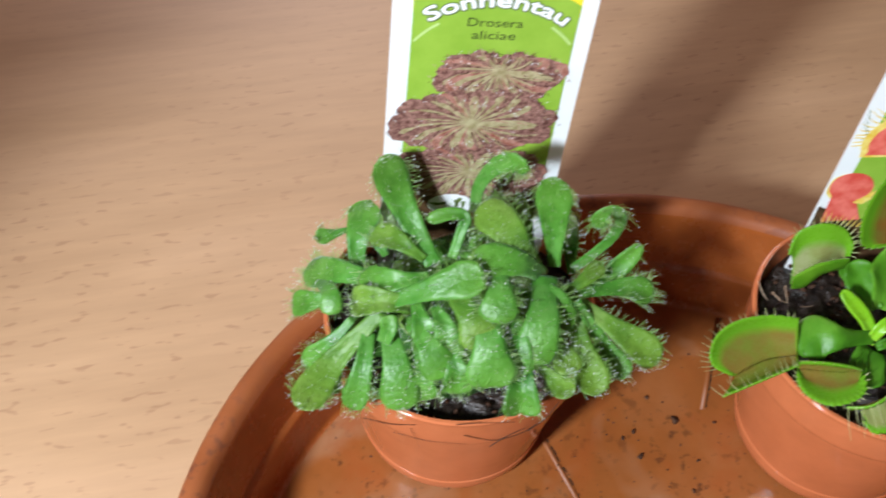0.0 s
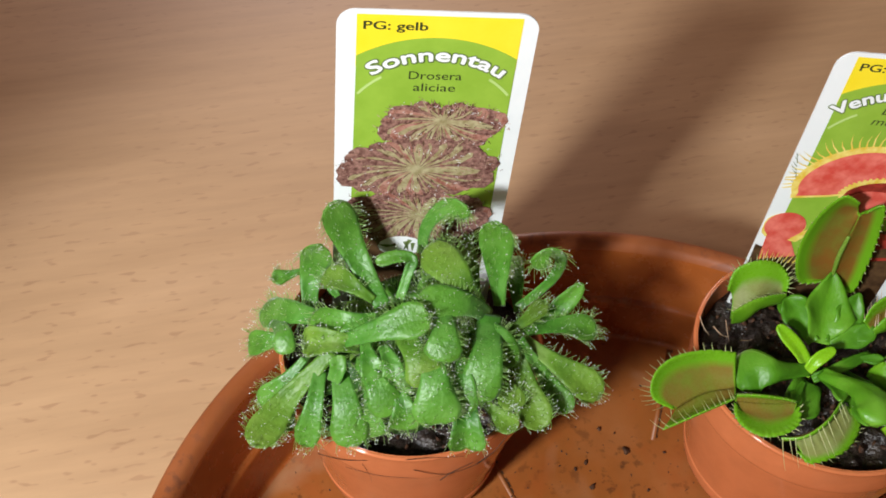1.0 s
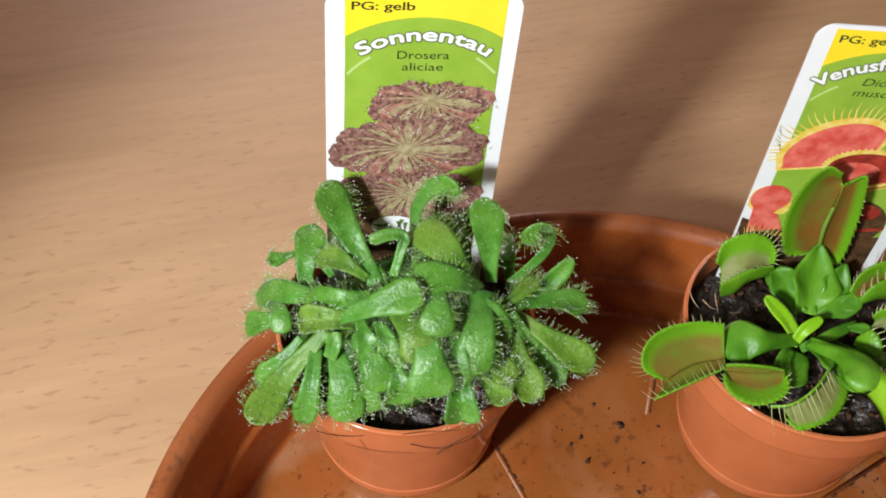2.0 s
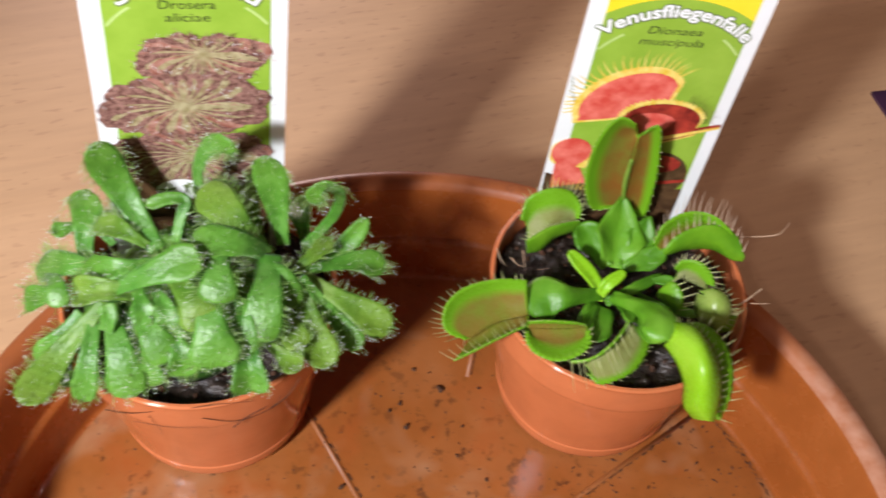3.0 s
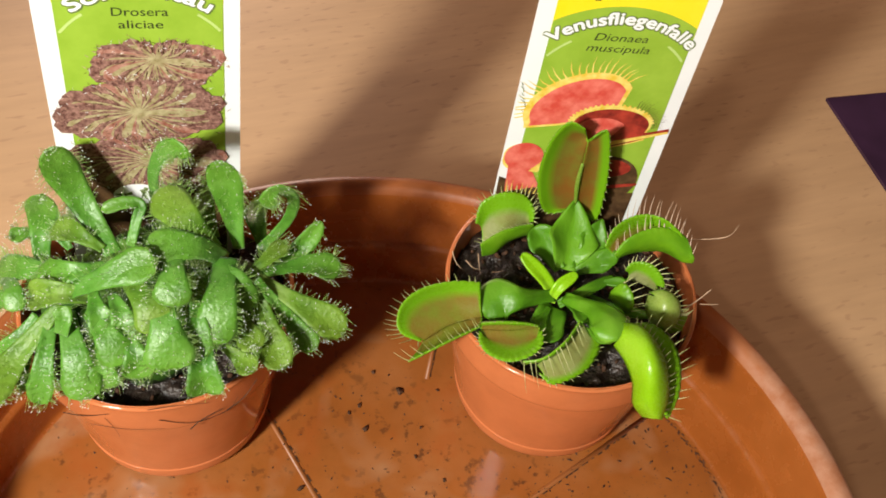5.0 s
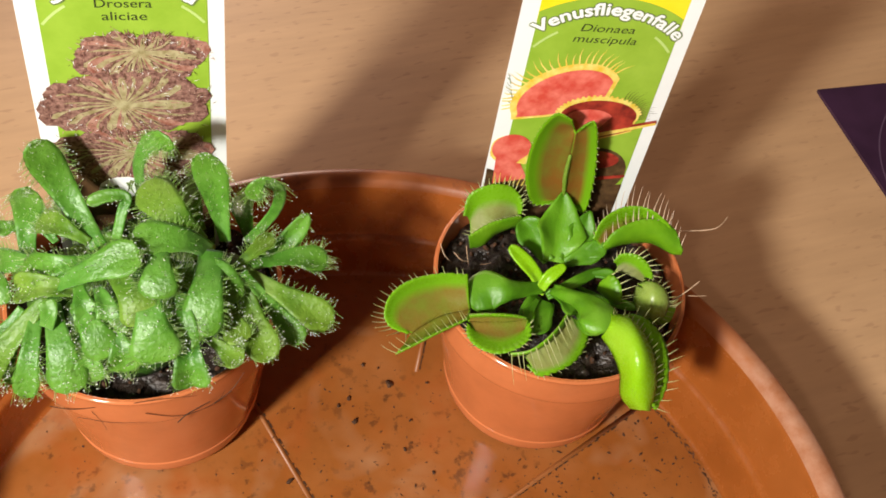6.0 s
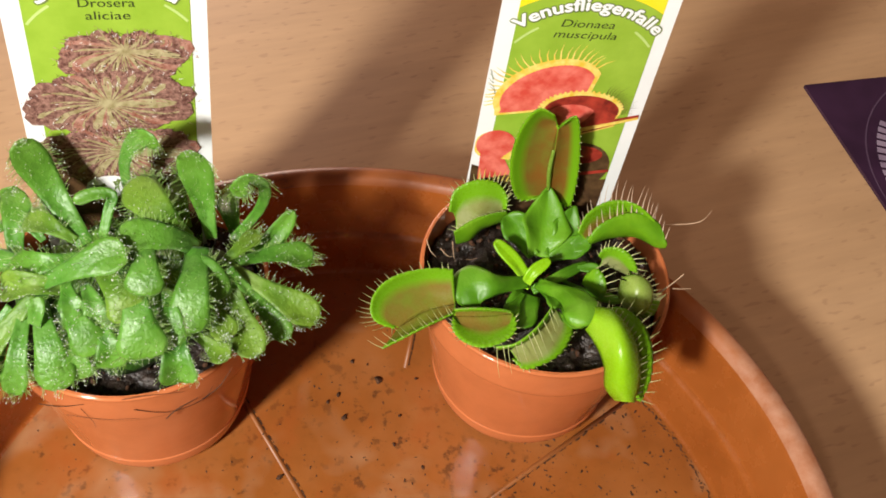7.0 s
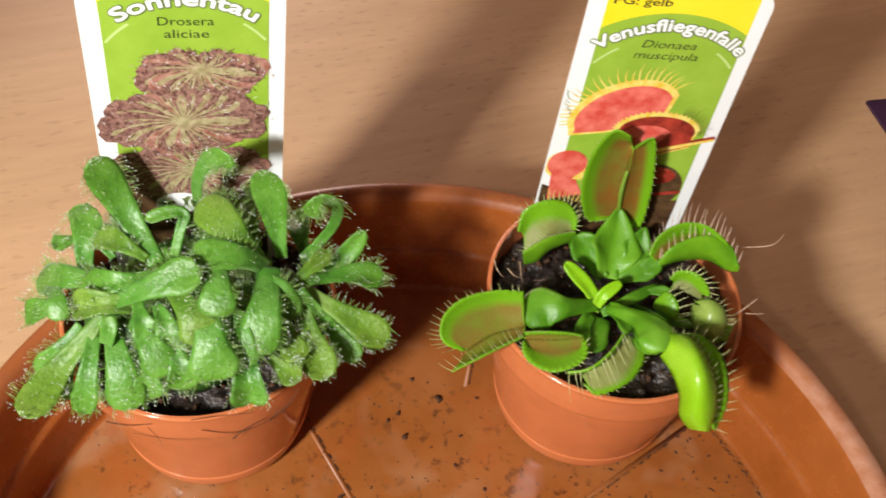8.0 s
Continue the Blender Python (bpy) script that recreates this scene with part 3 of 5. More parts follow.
def printed_flytraps(lab):
    rnd = random.Random(4)
    z = 0.16
    bm = bmesh.new()
    # upper lobe: gold margin, red face, pale lashes
    c, s = math.cos(radians(28)), math.sin(radians(28))

    def lobe(cx, cy, rx, ry, up, k):
        return [(cx + x * c * k - y * s * k, cy + x * s * k + y * c * k) for x, y in arc(0, 0, rx, ry, 180 if up else 0, 0 if up else -180, 28)]
    for x, y in lobe(-4.6, -32.0, 12.0, 8.2, True, 1.0)[2:-2]:
        out = math.degrees(math.atan2(y + 33.5, x + 4.6))
        spike(bm, x, y, out + rnd.uniform(-8, 8), rnd.uniform(3.4, 5.2), 0.22, z, 1, 0.3)
    sheet(bm, lobe(-4.6, -32.0, 12.2, 8.6, True, 1.0) + [(5.2, -31.5), (-2, -36.8), (-8, -38.2), (-15.2, -39.4)], z + 0.03, 0)
    sheet(bm, lobe(-4.5, -32.3, 11.0, 7.3, True, 0.98) + [(4.2, -31.5), (-2.5, -36.2), (-8, -37.6), (-14.2, -38.6)], z + 0.06, 2)
    # lower lobe
    sheet(bm, arc(4.0, -37.0, 9.4, 5.6, 190, -18, 24) + [(12.8, -41.5), (3.0, -45.5), (-4.0, -42.0)], z + 0.09, 0)
    sheet(bm, arc(4.2, -37.2, 8.6, 4.7, 188, -14, 24) + [(12.2, -41.0), (3.2, -44.6), (-3.2, -41.6)], z + 0.12, 3)
    sheet(bm, arc(2.2, -38.2, 5.4, 3.0, 180, 20, 18) + [(4.0, -42.5), (-2.0, -41.0)], z + 0.15, 2)
    for x, y in arc(4.0, -37.0, 9.6, 5.8, 180, 10, 22):
        sheet(bm, arc(x, y, 0.34, 0.34, 0, 360, 7)[:-1], z + 0.17, 1)
    for k in range(18):
        a = 60 - 4 * k
        x, y = 4.0 + 9.6 * math.cos(radians(a)), -37 + 5.8 * math.sin(radians(a))
        spike(bm, x, y, a + 10, rnd.uniform(2.5, 4.2), 0.10, z + 0.02, 4, 0.3)
    # the long stalk that crosses to the margin, small trap low down, dark ground
    sheet(bm, [(-4, -44.0), (17.6, -37.6), (17.8, -38.6), (10, -42.2), (-3, -46.8)], z + 0.18, 3)
    sheet(bm, [(-4, -45.0), (17.6, -38.4), (17.8, -39.0), (-3, -46.4)], z + 0.20, 1)
    sheet(bm, arc(6.5, -55.0, 8.5, 8.0, 0, 360, 26)[:-1], z + 0.01, 4)
    sheet(bm, [(-14.7, -59), (-6, -57.5), (4, -60), (15.3, -59), (15.3, -78), (-14.7, -78)], z + 0.005, 4)
    sheet(bm, arc(6.0, -51.0, 6.5, 3.0, 0, 360, 20)[:-1], z + 0.03, 3)
    sheet(bm, [(-4, -58.5), (15.2, -55.6), (15.2, -56.5), (-4, -60.2)], z + 0.04, 3)
    sheet(bm, arc(-13.6, -48.6, 4.9, 4.6, 0, 360, 24)[:-1], z + 0.05, 0)
    sheet(bm, arc(-13.4, -48.2, 4.5, 4.4, 0, 360, 24)[:-1], z + 0.08, 2)
    sheet(bm, [(-16.5, -51), (-11.5, -51), (-8, -58), (-16, -60)], z + 0.07, 2)
    sheet(bm, [(-11.5, -52.8), (-9.5, -53.2), (-2.5, -44.0), (-4.0, -43.2)], z + 0.10, 1)
    sheet(bm, [(-18.0, -55), (-15.5, -56), (-14, -62), (-17.8, -62)], z + 0.05, 4)
    for k in range(9):
        spike(bm, -15.5 + 1.1 * k, -60.5, 95 - 3 * k, rnd.uniform(3, 5.5), 0.20, z + 0.11, 1)
    for k in range(10):
        spike(bm, -17.5 + 0.25 * k, -27 - 1.0 * k, 120 + rnd.uniform(-25, 25), rnd.uniform(1.5, 3.2), 0.07, z + 0.02, 5)
    for v in bm.verts:
        v.co.x = max(min(v.co.x, 0.0181), -0.0181)
    part("printed_picture", bm, (M_GOLD, M_GOLD, M_RED, M_DEEP_RED, M_PRINT_DARK, M_SHADE), lab, soft=False)


printed_flytraps(flytrap_label)


# ---- purple card lying on the table ----
def purple_card():
    c = root("purple_card", pose(0.1752, 0.1175, 0.0003, 0, 0, 7.0), "dark purple printed card lying flat on the table", "card")
    bm = bmesh.new()
    box(bm, 0.0, 0.14, -0.20, 0.0, 0.0, 0.0012)
    part("card", bm, M_PURPLE, c, soft=False)
    bm = bmesh.new()
    outer, inner = arc(60, -58, 58.6, 58.6, 95, 265, 60), arc(60, -58, 58.0, 58.0, 95, 265, 60)
    for a, b, d, e in zip(outer, outer[1:], inner[1:], inner):
        sheet(bm, [a, b, d, e], 1.35)
    part("printed_ring", bm, M_LILAC, c, soft=False)
    for k in range(10):
        a0 = 138 + 3.9 * k
        bm = bmesh.new()
        sheet(bm, arc(60, -58, 54.5, 54.5, a0, a0 + 2.8, 4) + arc(60, -58, 50.0, 50.0, a0 + 2.8, a0, 4), 1.4)
        part("printed_bar", bm, M_LILAC_PALE, c, soft=False)


purple_card()


# ---- plants: shared surface and hair builders ----
def mm(p):
    return Vector(p) * MM


def blade(at, nu, nv, thick, top, bottom, gain=1.0):
    """A closed thin sheet over u, v in 0..1; top(u, v) gives the material of the upper face."""
    grid = [[at(i / nu, j / nv) for j in range(nv + 1)] for i in range(nu + 1)]
    bm = bmesh.new()
    ups, lows = [], []
    edge_of = bm.verts.layers.float.new("edge")
    along_of = bm.verts.layers.float.new("along")
    for i in range(nu + 1):
        a, b = [], []
        for j in range(nv + 1):
            du = grid[min(i + 1, nu)][j] - grid[max(i - 1, 0)][j]
            dv = grid[i][min(j + 1, nv)] - grid[i][max(j - 1, 0)]
            n = du.cross(dv)
            n = n.normalized() if n.length > 1e-12 else Vector((0, 0, 1))
            edge = 0.35 if j in (0, nv) or i == nu else 1.0
            a.append(bm.verts.new(grid[i][j] + n * thick * 0.5 * edge))
            b.append(bm.verts.new(grid[i][j] - n * thick * 0.5 * edge))
            a[-1][along_of] = b[-1][along_of] = i / nu
            a[-1][edge_of] = b[-1][edge_of] = max(min(gain * j / nv, 1.0), 0.9 * abs(2 * i / nu - 1) ** 6)
        ups.append(a)
        lows.append(b)

    def quad(vs, m):
        f = bm.faces.new(vs)
        f.material_index = m
    for i in range(nu):
        for j in range(nv):
            quad((ups[i][j], ups[i + 1][j], ups[i + 1][j + 1], ups[i][j + 1]), top((i + 0.5) / nu, (j + 0.5) / nv))
            quad((lows[i][j], lows[i][j + 1], lows[i + 1][j + 1], lows[i + 1][j]), bottom)
        for j, s in ((0, 1), (nv, -1)):
            vs = (ups[i][j], lows[i][j], lows[i + 1][j], ups[i + 1][j])
            quad(vs[::s], bottom)
    for j in range(nv):
        quad((ups[nu][j], lows[nu][j], lows[nu][j + 1], ups[nu][j + 1]), bottom)
        quad((ups[0][j + 1], lows[0][j + 1], lows[0][j], ups[0][j]), bottom)
    return bm


class Hairs:
    """Many tapered bent hairs, each with an optional drop, in one mesh."""

    def __init__(self):
        self.v, self.f, self.m = [], [], []

    def hair(self, p, d, length, r, bend=(0, 0, 0), steps=3, tip=0.35):
        d = Vector(d).normalized()
        side = d.orthogonal().normalized()
        up = d.cross(side)
        start = len(self.v)
        for k in range(steps + 1):
            t = k / steps
            c = p + d * (length * t) + Vector(bend) * (length * t * t)
            rr = r * (1 - (1 - tip) * t)
            for q in range(3):
                a = q * 2.0944
                self.v.append(c + (side * math.cos(a) + up * math.sin(a)) * rr)
        for k in range(steps):
            for q in range(3):
                a, b = start + 3 * k + q, start + 3 * k + (q + 1) % 3
                self.f.append((a, b, b + 3, a + 3))
                self.m.append(0)
        self.f.append((len(self.v) - 3, len(self.v) - 2, len(self.v) - 1))
        self.m.append(0)
        return p + d * length + Vector(bend) * length

    def drop(self, p, r):
        s = len(self.v)
        self.v += [p + Vector(c) * r for c in ((0, 0, 1.1), (1, 0, 0), (0, 1, 0), (-1, 0, 0), (0, -1, 0), (0, 0, -1.1))]
        for a, b in ((1, 2), (2, 3), (3, 4), (4, 1)):
            self.f += [(s, s + a, s + b), (s + 5, s + b, s + a)]
            self.m += [1, 1]

    def link(self, name, parent, *mats):
        me = bpy.data.meshes.new(name)
        me.from_pydata([tuple(v) for v in self.v], [], self.f)
        for m in mats:
            me.materials.append(m)
        me.polygons.foreach_set("material_index", self.m)
        smooth(me)
        ob = new(name, me)
        ob.parent = parent
        return tagged(ob, kind="stuff")


def spline(points, t):
    """A smooth way through three or more points."""
    n = len(points) - 1
    i = min(int(t * n), n - 1)
    f = t * n - i
    a, b, c, d = points[max(i - 1, 0)], points[i], points[i + 1], points[min(i + 2, n)]
    return 0.5 * (2 * b + (c - a) * f + (2 * a - 5 * b + 4 * c - d) * f * f + (3 * b - a - 3 * c + d) * f ** 3)


def leaf_surface(points, width, cup, hint, neck, widest, twist=0.0, point=False, wave=0.0):
    pts = [mm(p) for p in points]
    w = width * MM / 2
    hint = Vector(hint).normalized()

    def at(u, v):
        t = 0.004 + 0.992 * u
        c = spline(pts, t)
        tan = (spline(pts, min(t + 0.01, 1)) - spline(pts, max(t - 0.01, 0))).normalized()
        side = tan.cross(hint)
        side = side.normalized() if side.length > 1e-5 else Vector((1, 0, 0))
        if twist:
            side = Matrix.Rotation(twist * t, 3, tan) @ side
        nor = side.cross(tan)
        r = neck + (1 - neck) * min(t / widest, 1.0) ** 1.9
        if t > widest and point:
            r *= max(1 - ((t - widest) / (1.003 - widest)) ** 1.25, 0.04)
        elif t > widest:
            r *= math.sqrt(max(1 - ((t - widest) / (1.003 - widest)) ** 2.0, 0.0))
        q = 2 * v - 1
        return c + side * (q * w * r) + nor * (cup * w * r * (0.5 * abs(q) + 0.5 * q * q - 0.35) + 0.10 * w * math.sin(9 * t + 20 * w * 1000) * q * q + wave * MM * math.sin(15 * t + 2.2 * q) * q)
    return at


SKY = (0.0, -0.45, 0.9)


def sundew_leaf(plant, points, width, flushed=False, cup=0.25, hint=SKY, neck=0.32, widest=0.75, hairs=1.5, twist=0.0, olive=False):
    at = leaf_surface(points, width, cup, hint, neck, widest, twist)
    leaf = part("leaf", blade(at, 16, 8, 0.00055, lambda u, v: 1 if flushed and u > 0.35 and abs(v - 0.5) < 0.38 else 0, 0), (M_SUNDEW_OLIVE if olive else M_SUNDEW, M_SUNDEW_RED), plant)
    rnd = random.Random(int(1000 * width + sum(points[-1])))
    h = Hairs()
    length = (mm(points[-1]) - mm(points[0])).length
    count = int(hairs * (30 + 4000 * length))
    for k in range(count):
        rim = k % 5 < 3
        u = 0.28 + 0.72 * rnd.random() ** 0.66
        if rim:
            v = rnd.choice((0.02, 0.98)) if u < 0.93 else rnd.random()
        else:
            v = 0.1 + 0.8 * rnd.random()
        p = at(u, v)
        du, dv = at(min(u + 0.02, 1), v) - at(u - 0.02, v), at(u, min(v + 0.05, 1)) - at(u, max(v - 0.05, 0))
        n = dv.cross(du)
        n = n.normalized() if n.length > 1e-12 else Vector((0, 0, 1))
        if n.dot(Vector(hint)) < 0:
            n = -n
        out = (dv.normalized() * (1 if v > 0.5 else -1)) if dv.length > 1e-9 else Vector((0, 0, 0))
        if u > 0.9:
            out = out * 0.5 + du.normalized()
        jit = Vector((rnd.uniform(-1, 1), rnd.uniform(-1, 1), rnd.uniform(-1, 1))) * 0.45
        d = (out * 1.0 + n * 0.55 if rim else n + out * 0.3) + jit
        ln = (rnd.uniform(1.0, 2.7) if rim else rnd.uniform(0.5, 1.5)) * MM
        end = h.hair(p, d, ln, 0.000052 if rim else 0.000042, n * 0.2, 3, 0.55)
        if rnd.random() < (0.75 if rim else 0.5):
            h.drop(end, rnd.choice((0.00008, 0.00009, 0.00011, 0.00015)) if rim else rnd.choice((0.00005, 0.00006, 0.00008, 0.00011)))
    h.link("tentacle_fringe", leaf, M_HAIR, M_DEW)
    return leaf


def shell(trap, curves, face, back, bulge=0.0, teeth=14, tooth=(2.0, 2.5, 2.0), lean=(0, 0, 0.3), scallop=0.0, fold=0.0, across=1.0, tooth_mat=None):
    """Half a snap trap, lofted from its hinge over an optional middle line out to the toothed margin. face, back: materials seen from above and below."""
    lines = [[mm(p) for p in c] for c in curves]

    def way(u, v):
        rows = [spline(c, u) for c in lines]
        if len(rows) == 2:
            p = rows[0].lerp(rows[1], v)
        else:
            k = fold or 0.5
            p = (rows[0] * ((v - k) * (v - 1) / k) + rows[1] * (v * (v - 1) / (k * (k - 1))) + rows[2] * (v * (v - k) / (1 - k)))
        return p
    a, b = way(0.5, 0.5 + 0.02) - way(0.5, 0.5 - 0.02), way(0.52, 0.5) - way(0.48, 0.5)
    nor = b.cross(a).normalized()
    turned = nor.dot(Vector((0, -0.5, 0.85))) < 0
    if turned:
        nor = -nor

    def shape(u, v):
        p = way(u, v)
        if bulge:
            p = p + nor * (bulge * MM * math.sin(math.pi * v) * math.sin(math.pi * min(max(u, 0.03), 0.97)) ** 0.5)
        if scallop:
            p = p + (nor + (way(u, 1) - way(u, 0.8)).normalized()) * (scallop * MM * math.sin(u * 6.283 * max(teeth, 10)) * max(v - 0.82, 0) * 5)
        return p
    ob = part("lobe", blade((lambda u, v: shape(1 - u, v)) if turned else shape, 56, 14, 0.0006, lambda u, v: 0, 1, 1.25 if fold else 1.0), (face, back), trap)
    h = Hairs()
    rnd = random.Random(int(sum(curves[0][0]) * 10))
    for k in range(teeth):
        u = min(max(0.04 + 0.92 * (k + rnd.uniform(-0.25, 0.25)) / max(teeth - 1, 1), 0.02), 0.98)
        p = shape(u, 0.99)
        side = shape(min(u + 0.03, 1), 1) - shape(max(u - 0.03, 0), 1)
        out = (shape(u, 1.0) - shape(u, 0.72)).normalized()
        d = out * across + side.normalized() * (0.5 * (u - 0.5)) + Vector(lean) + Vector([rnd.uniform(-0.12, 0.12) for _ in range(3)])
        q = 2 * u
        reach = tooth[0] + (tooth[1] - tooth[0]) * q if q < 1 else tooth[1] + (tooth[2] - tooth[1]) * (q - 1)
        h.hair(p, d, reach * MM * rnd.uniform(0.7, 1.15), 0.00016, Vector(lean) * 0.3 + nor * 0.12, 5, 0.14)
    if teeth:
        h.link("tooth_fringe", ob, tooth_mat or M_TOOTH)
    return ob


def petiole(trap, points, width, mat, neck=0.35, widest=0.7, cup=0.2, hint=SKY, name="petiole", twist=0.0, point=False, wave=0.0):
    return part(name, blade(leaf_surface(points, width, cup, hint, neck, widest, twist, point, wave), 22, 10, 0.0007, lambda u, v: 0, 0), mat, trap)


def tube(points, r, steps=14, sides=8):
    """A round tapering rod along a smooth way, radius in millimetres."""
    pts = [mm(p) for p in points]
    bm = bmesh.new()
    rings = []
    for k in range(steps + 1):
        t = k / steps
        c = spline(pts, t)
        tan = (spline(pts, min(t + 0.02, 1)) - spline(pts, max(t - 0.02, 0))).normalized()
        a = tan.orthogonal().normalized()
        b = tan.cross(a)
        rr = r * MM * (0.25 + 0.75 * math.sin(math.pi * (0.08 + 0.84 * t)) ** 0.5)
        rings.append([bm.verts.new(c + (a * math.cos(6.2832 * q / sides) + b * math.sin(6.2832 * q / sides)) * rr) for q in range(sides)])
    for x, y in zip(rings, rings[1:]):
        for q in range(sides):
            bm.faces.new((x[q], x[(q + 1) % sides], y[(q + 1) % sides], y[q]))
    bm.faces.new(rings[0][::-1])
    bm.faces.new(rings[-1])
    return bm


# ---- sundew in its pot ----
sundew = root("sundew_plant", pose(0, 0, 0), "bushy green sundew with sticky hairy spoon-shaped leaves in its pot", "sundew")
sundew_leaf(sundew, ((-53.3, -5.4, 71.7), (-59.7, 4.0, 77.2), (-63.9, 6.0, 90.4)), 7.3, hint=(0.3, -0.8, 0.5), cup=0.12, neck=0.5)
sundew_leaf(sundew, ((-69.3, -0.4, 63.6), (-69.4, 5.0, 67.3), (-66.6, 4.0, 79.5)), 6.8, hint=(0, -0.9, 0.4), neck=0.5)
sundew_leaf(sundew, ((-55.2, -4.6, 72.2), (-60.0, -2.4, 74.2), (-66.4, 3.8, 70.4)), 5.9, olive=True)
sundew_leaf(sundew, ((-49.8, -5.0, 73.5), (-48.3, -2.0, 77.9), (-47.5, 0.5, 79.8), (-50.9, 0.6, 80.4), (-54.9, -0.6, 79.5)), 2.9, neck=0.7, widest=0.85, hairs=0.3)
sundew_leaf(sundew, ((-45.4, 7.2, 73.4), (-45.1, 6.0, 82.8), (-42.2, 4.0, 91.1), (-39.0, 1.0, 95.4), (-37.3, 0.0, 93.3)), 4.0, hint=(-0.4, -0.8, 0.4), neck=0.6, widest=0.7)
sundew_leaf(sundew, ((-28.7, -2.0, 68.3), (-29.6, 1.0, 76.7), (-31.3, 2.0, 90.9)), 7.3, hint=(-0.2, -0.9, 0.4), neck=0.35)
sundew_leaf(sundew, ((-24.3, -0.2, 66.0), (-18.5, 0.0, 74.9), (-17.1, 0.0, 81.6), (-19.8, -2.0, 86.8), (-22.3, -3.0, 85.1), (-20.8, -3.0, 82.3)), 3.3, hint=(0, -1, 0.1), neck=0.7, widest=0.8, cup=0.1)
sundew_leaf(sundew, ((-26.6, -8.5, 67.9), (-23.1, -6.2, 69.6), (-18.9, -1.2, 69.0)), 3.8, neck=0.45, olive=True)
sundew_leaf(sundew, ((-23.7, -8.0, 67.8), (-16.5, -1.2, 66.0), (-11.4, 1.2, 73.0)), 4.5, neck=0.5, widest=0.55, twist=0.5, hairs=0.5)
sundew_leaf(sundew, ((-25.4, -9.0, 68.0), (-15.4, -4.8, 66.0), (-7.3, -3.8, 63.0)), 5.9, neck=0.3)
sundew_leaf(sundew, ((-25.4, -9.0, 68.0), (-16.2, -13.6, 64.0), (-6.9, -18.0, 59.5)), 7.0, neck=0.3, flushed=True, olive=True)
sundew_leaf(sundew, ((-25.2, -9.7, 67.6), (-23.0, -17.9, 63.0), (-20.2, -26.9, 60.0)), 7.0, neck=0.35, flushed=True, olive=True)
sundew_leaf(sundew, ((-24.8, -12.1, 70.7), (-18.5, -14.6, 60.0), (-13.4, -20.6, 57.0)), 5.5)
sundew_leaf(sundew, ((-33.3, -6.0, 72.5), (-38.2, -3.8, 79.8), (-44.3, 4.3, 80.2)), 8.5, cup=-0.08, neck=0.5, olive=True)
sundew_leaf(sundew, ((-31.1, -6.5, 70.3), (-36.2, -8.4, 77.3), (-45.8, -9.4, 78.9)), 7.0, cup=-0.1, neck=0.5)
sundew_leaf(sundew, ((-40.7, -7.2, 76.9), (-40.5, -15.6, 76.8), (-40.8, -20.5, 73.9)), 7.8, cup=-0.10, neck=0.42)
sundew_leaf(sundew, ((-65.8, -12.7, 65.4), (-53.6, -15.1, 76.6), (-43.6, -13.4, 79.4)), 7.5, cup=0.15, neck=0.3)
sundew_leaf(sundew, ((-57.3, -14.5, 69.5), (-62.9, -14.8, 71.4), (-68.8, -13.5, 68.6)), 6.3, cup=0.7, neck=0.5, flushed=True, olive=True)
sundew_leaf(sundew, ((-66.4, -5.9, 66.8), (-72.8, -2.6, 64.3), (-81.8, 3.9, 54.5)), 7.1, cup=-0.1, neck=0.5)
sundew_leaf(sundew, ((-74.3, -3.9, 58.7), (-77.7, -5.3, 57.6), (-83.4, -3.3, 52.4)), 5.7)
sundew_leaf(sundew, ((-77.5, -1.2, 59.1), (-74.4, -7.2, 63.1), (-73.9, -11.1, 60.6)), 4.8, cup=-0.08, neck=0.6, hairs=0.6)
sundew_leaf(sundew, ((-63.3, -14.5, 67.3), (-72.2, -21.1, 59.0), (-78.2, -31.6, 58.0)), 7.3, neck=0.4, cup=0.2, olive=True)
sundew_leaf(sundew, ((-65.6, -16.9, 63.5), (-66.5, -24.2, 60.5), (-68.4, -28.4, 53.1)), 5.5, neck=0.5)
sundew_leaf(sundew, ((-62.0, -16.2, 67.2), (-59.6, -25.4, 65.0), (-58.2, -31.0, 58.1)), 8.0, neck=0.42, cup=-0.1)
sundew_leaf(sundew, ((-58.4, -16.2, 68.1), (-53.6, -23.2, 69.3), (-50.5, -27.7, 65.0)), 7.3, cup=-0.06)
sundew_leaf(sundew, ((-62.4, -21.3, 66.8), (-61.4, -20.2, 70.1), (-61.8, -18.5, 72.0)), 3.6, neck=0.8, hairs=0.3)
sundew_leaf(sundew, ((-42.7, -18.5, 72.6), (-41.9, -24.7, 70.9), (-41.2, -29.0, 64.6)), 10.0, cup=-0.08, neck=0.42)
sundew_leaf(sundew, ((-49.9, -21.5, 68.4), (-48.1, -26.2, 66.6), (-47.4, -29.1, 61.9)), 6.5)
sundew_leaf(sundew, ((-56.8, -21.3, 64.6), (-55.0, -26.3, 63.1), (-54.5, -29.1, 58.6)), 6.5)
sundew_leaf(sundew, ((-36.0, -23.7, 64.1), (-35.4, -28.2, 62.8), (-35.1, -30.6, 58.0)), 7.5, cup=0.6, neck=0.6, flushed=True)
sundew_leaf(sundew, ((-32.3, -22.2, 62.6), (-29.0, -24.1, 61.1), (-25.5, -28.3, 61.8)), 5.0, olive=True)
sundew_leaf(sundew, ((-31.0, -7.3, 72.1), (-31.9, -17.5, 71.6), (-33.4, -24.5, 66.2)), 8.5, cup=-0.10, neck=0.6, hairs=1.8)
sundew_leaf(sundew, ((-49.4, -13.4, 73.3), (-45.6, -19.5, 74.0), (-43.2, -23.4, 70.1)), 8.1, cup=-0.08, neck=0.45, olive=True)
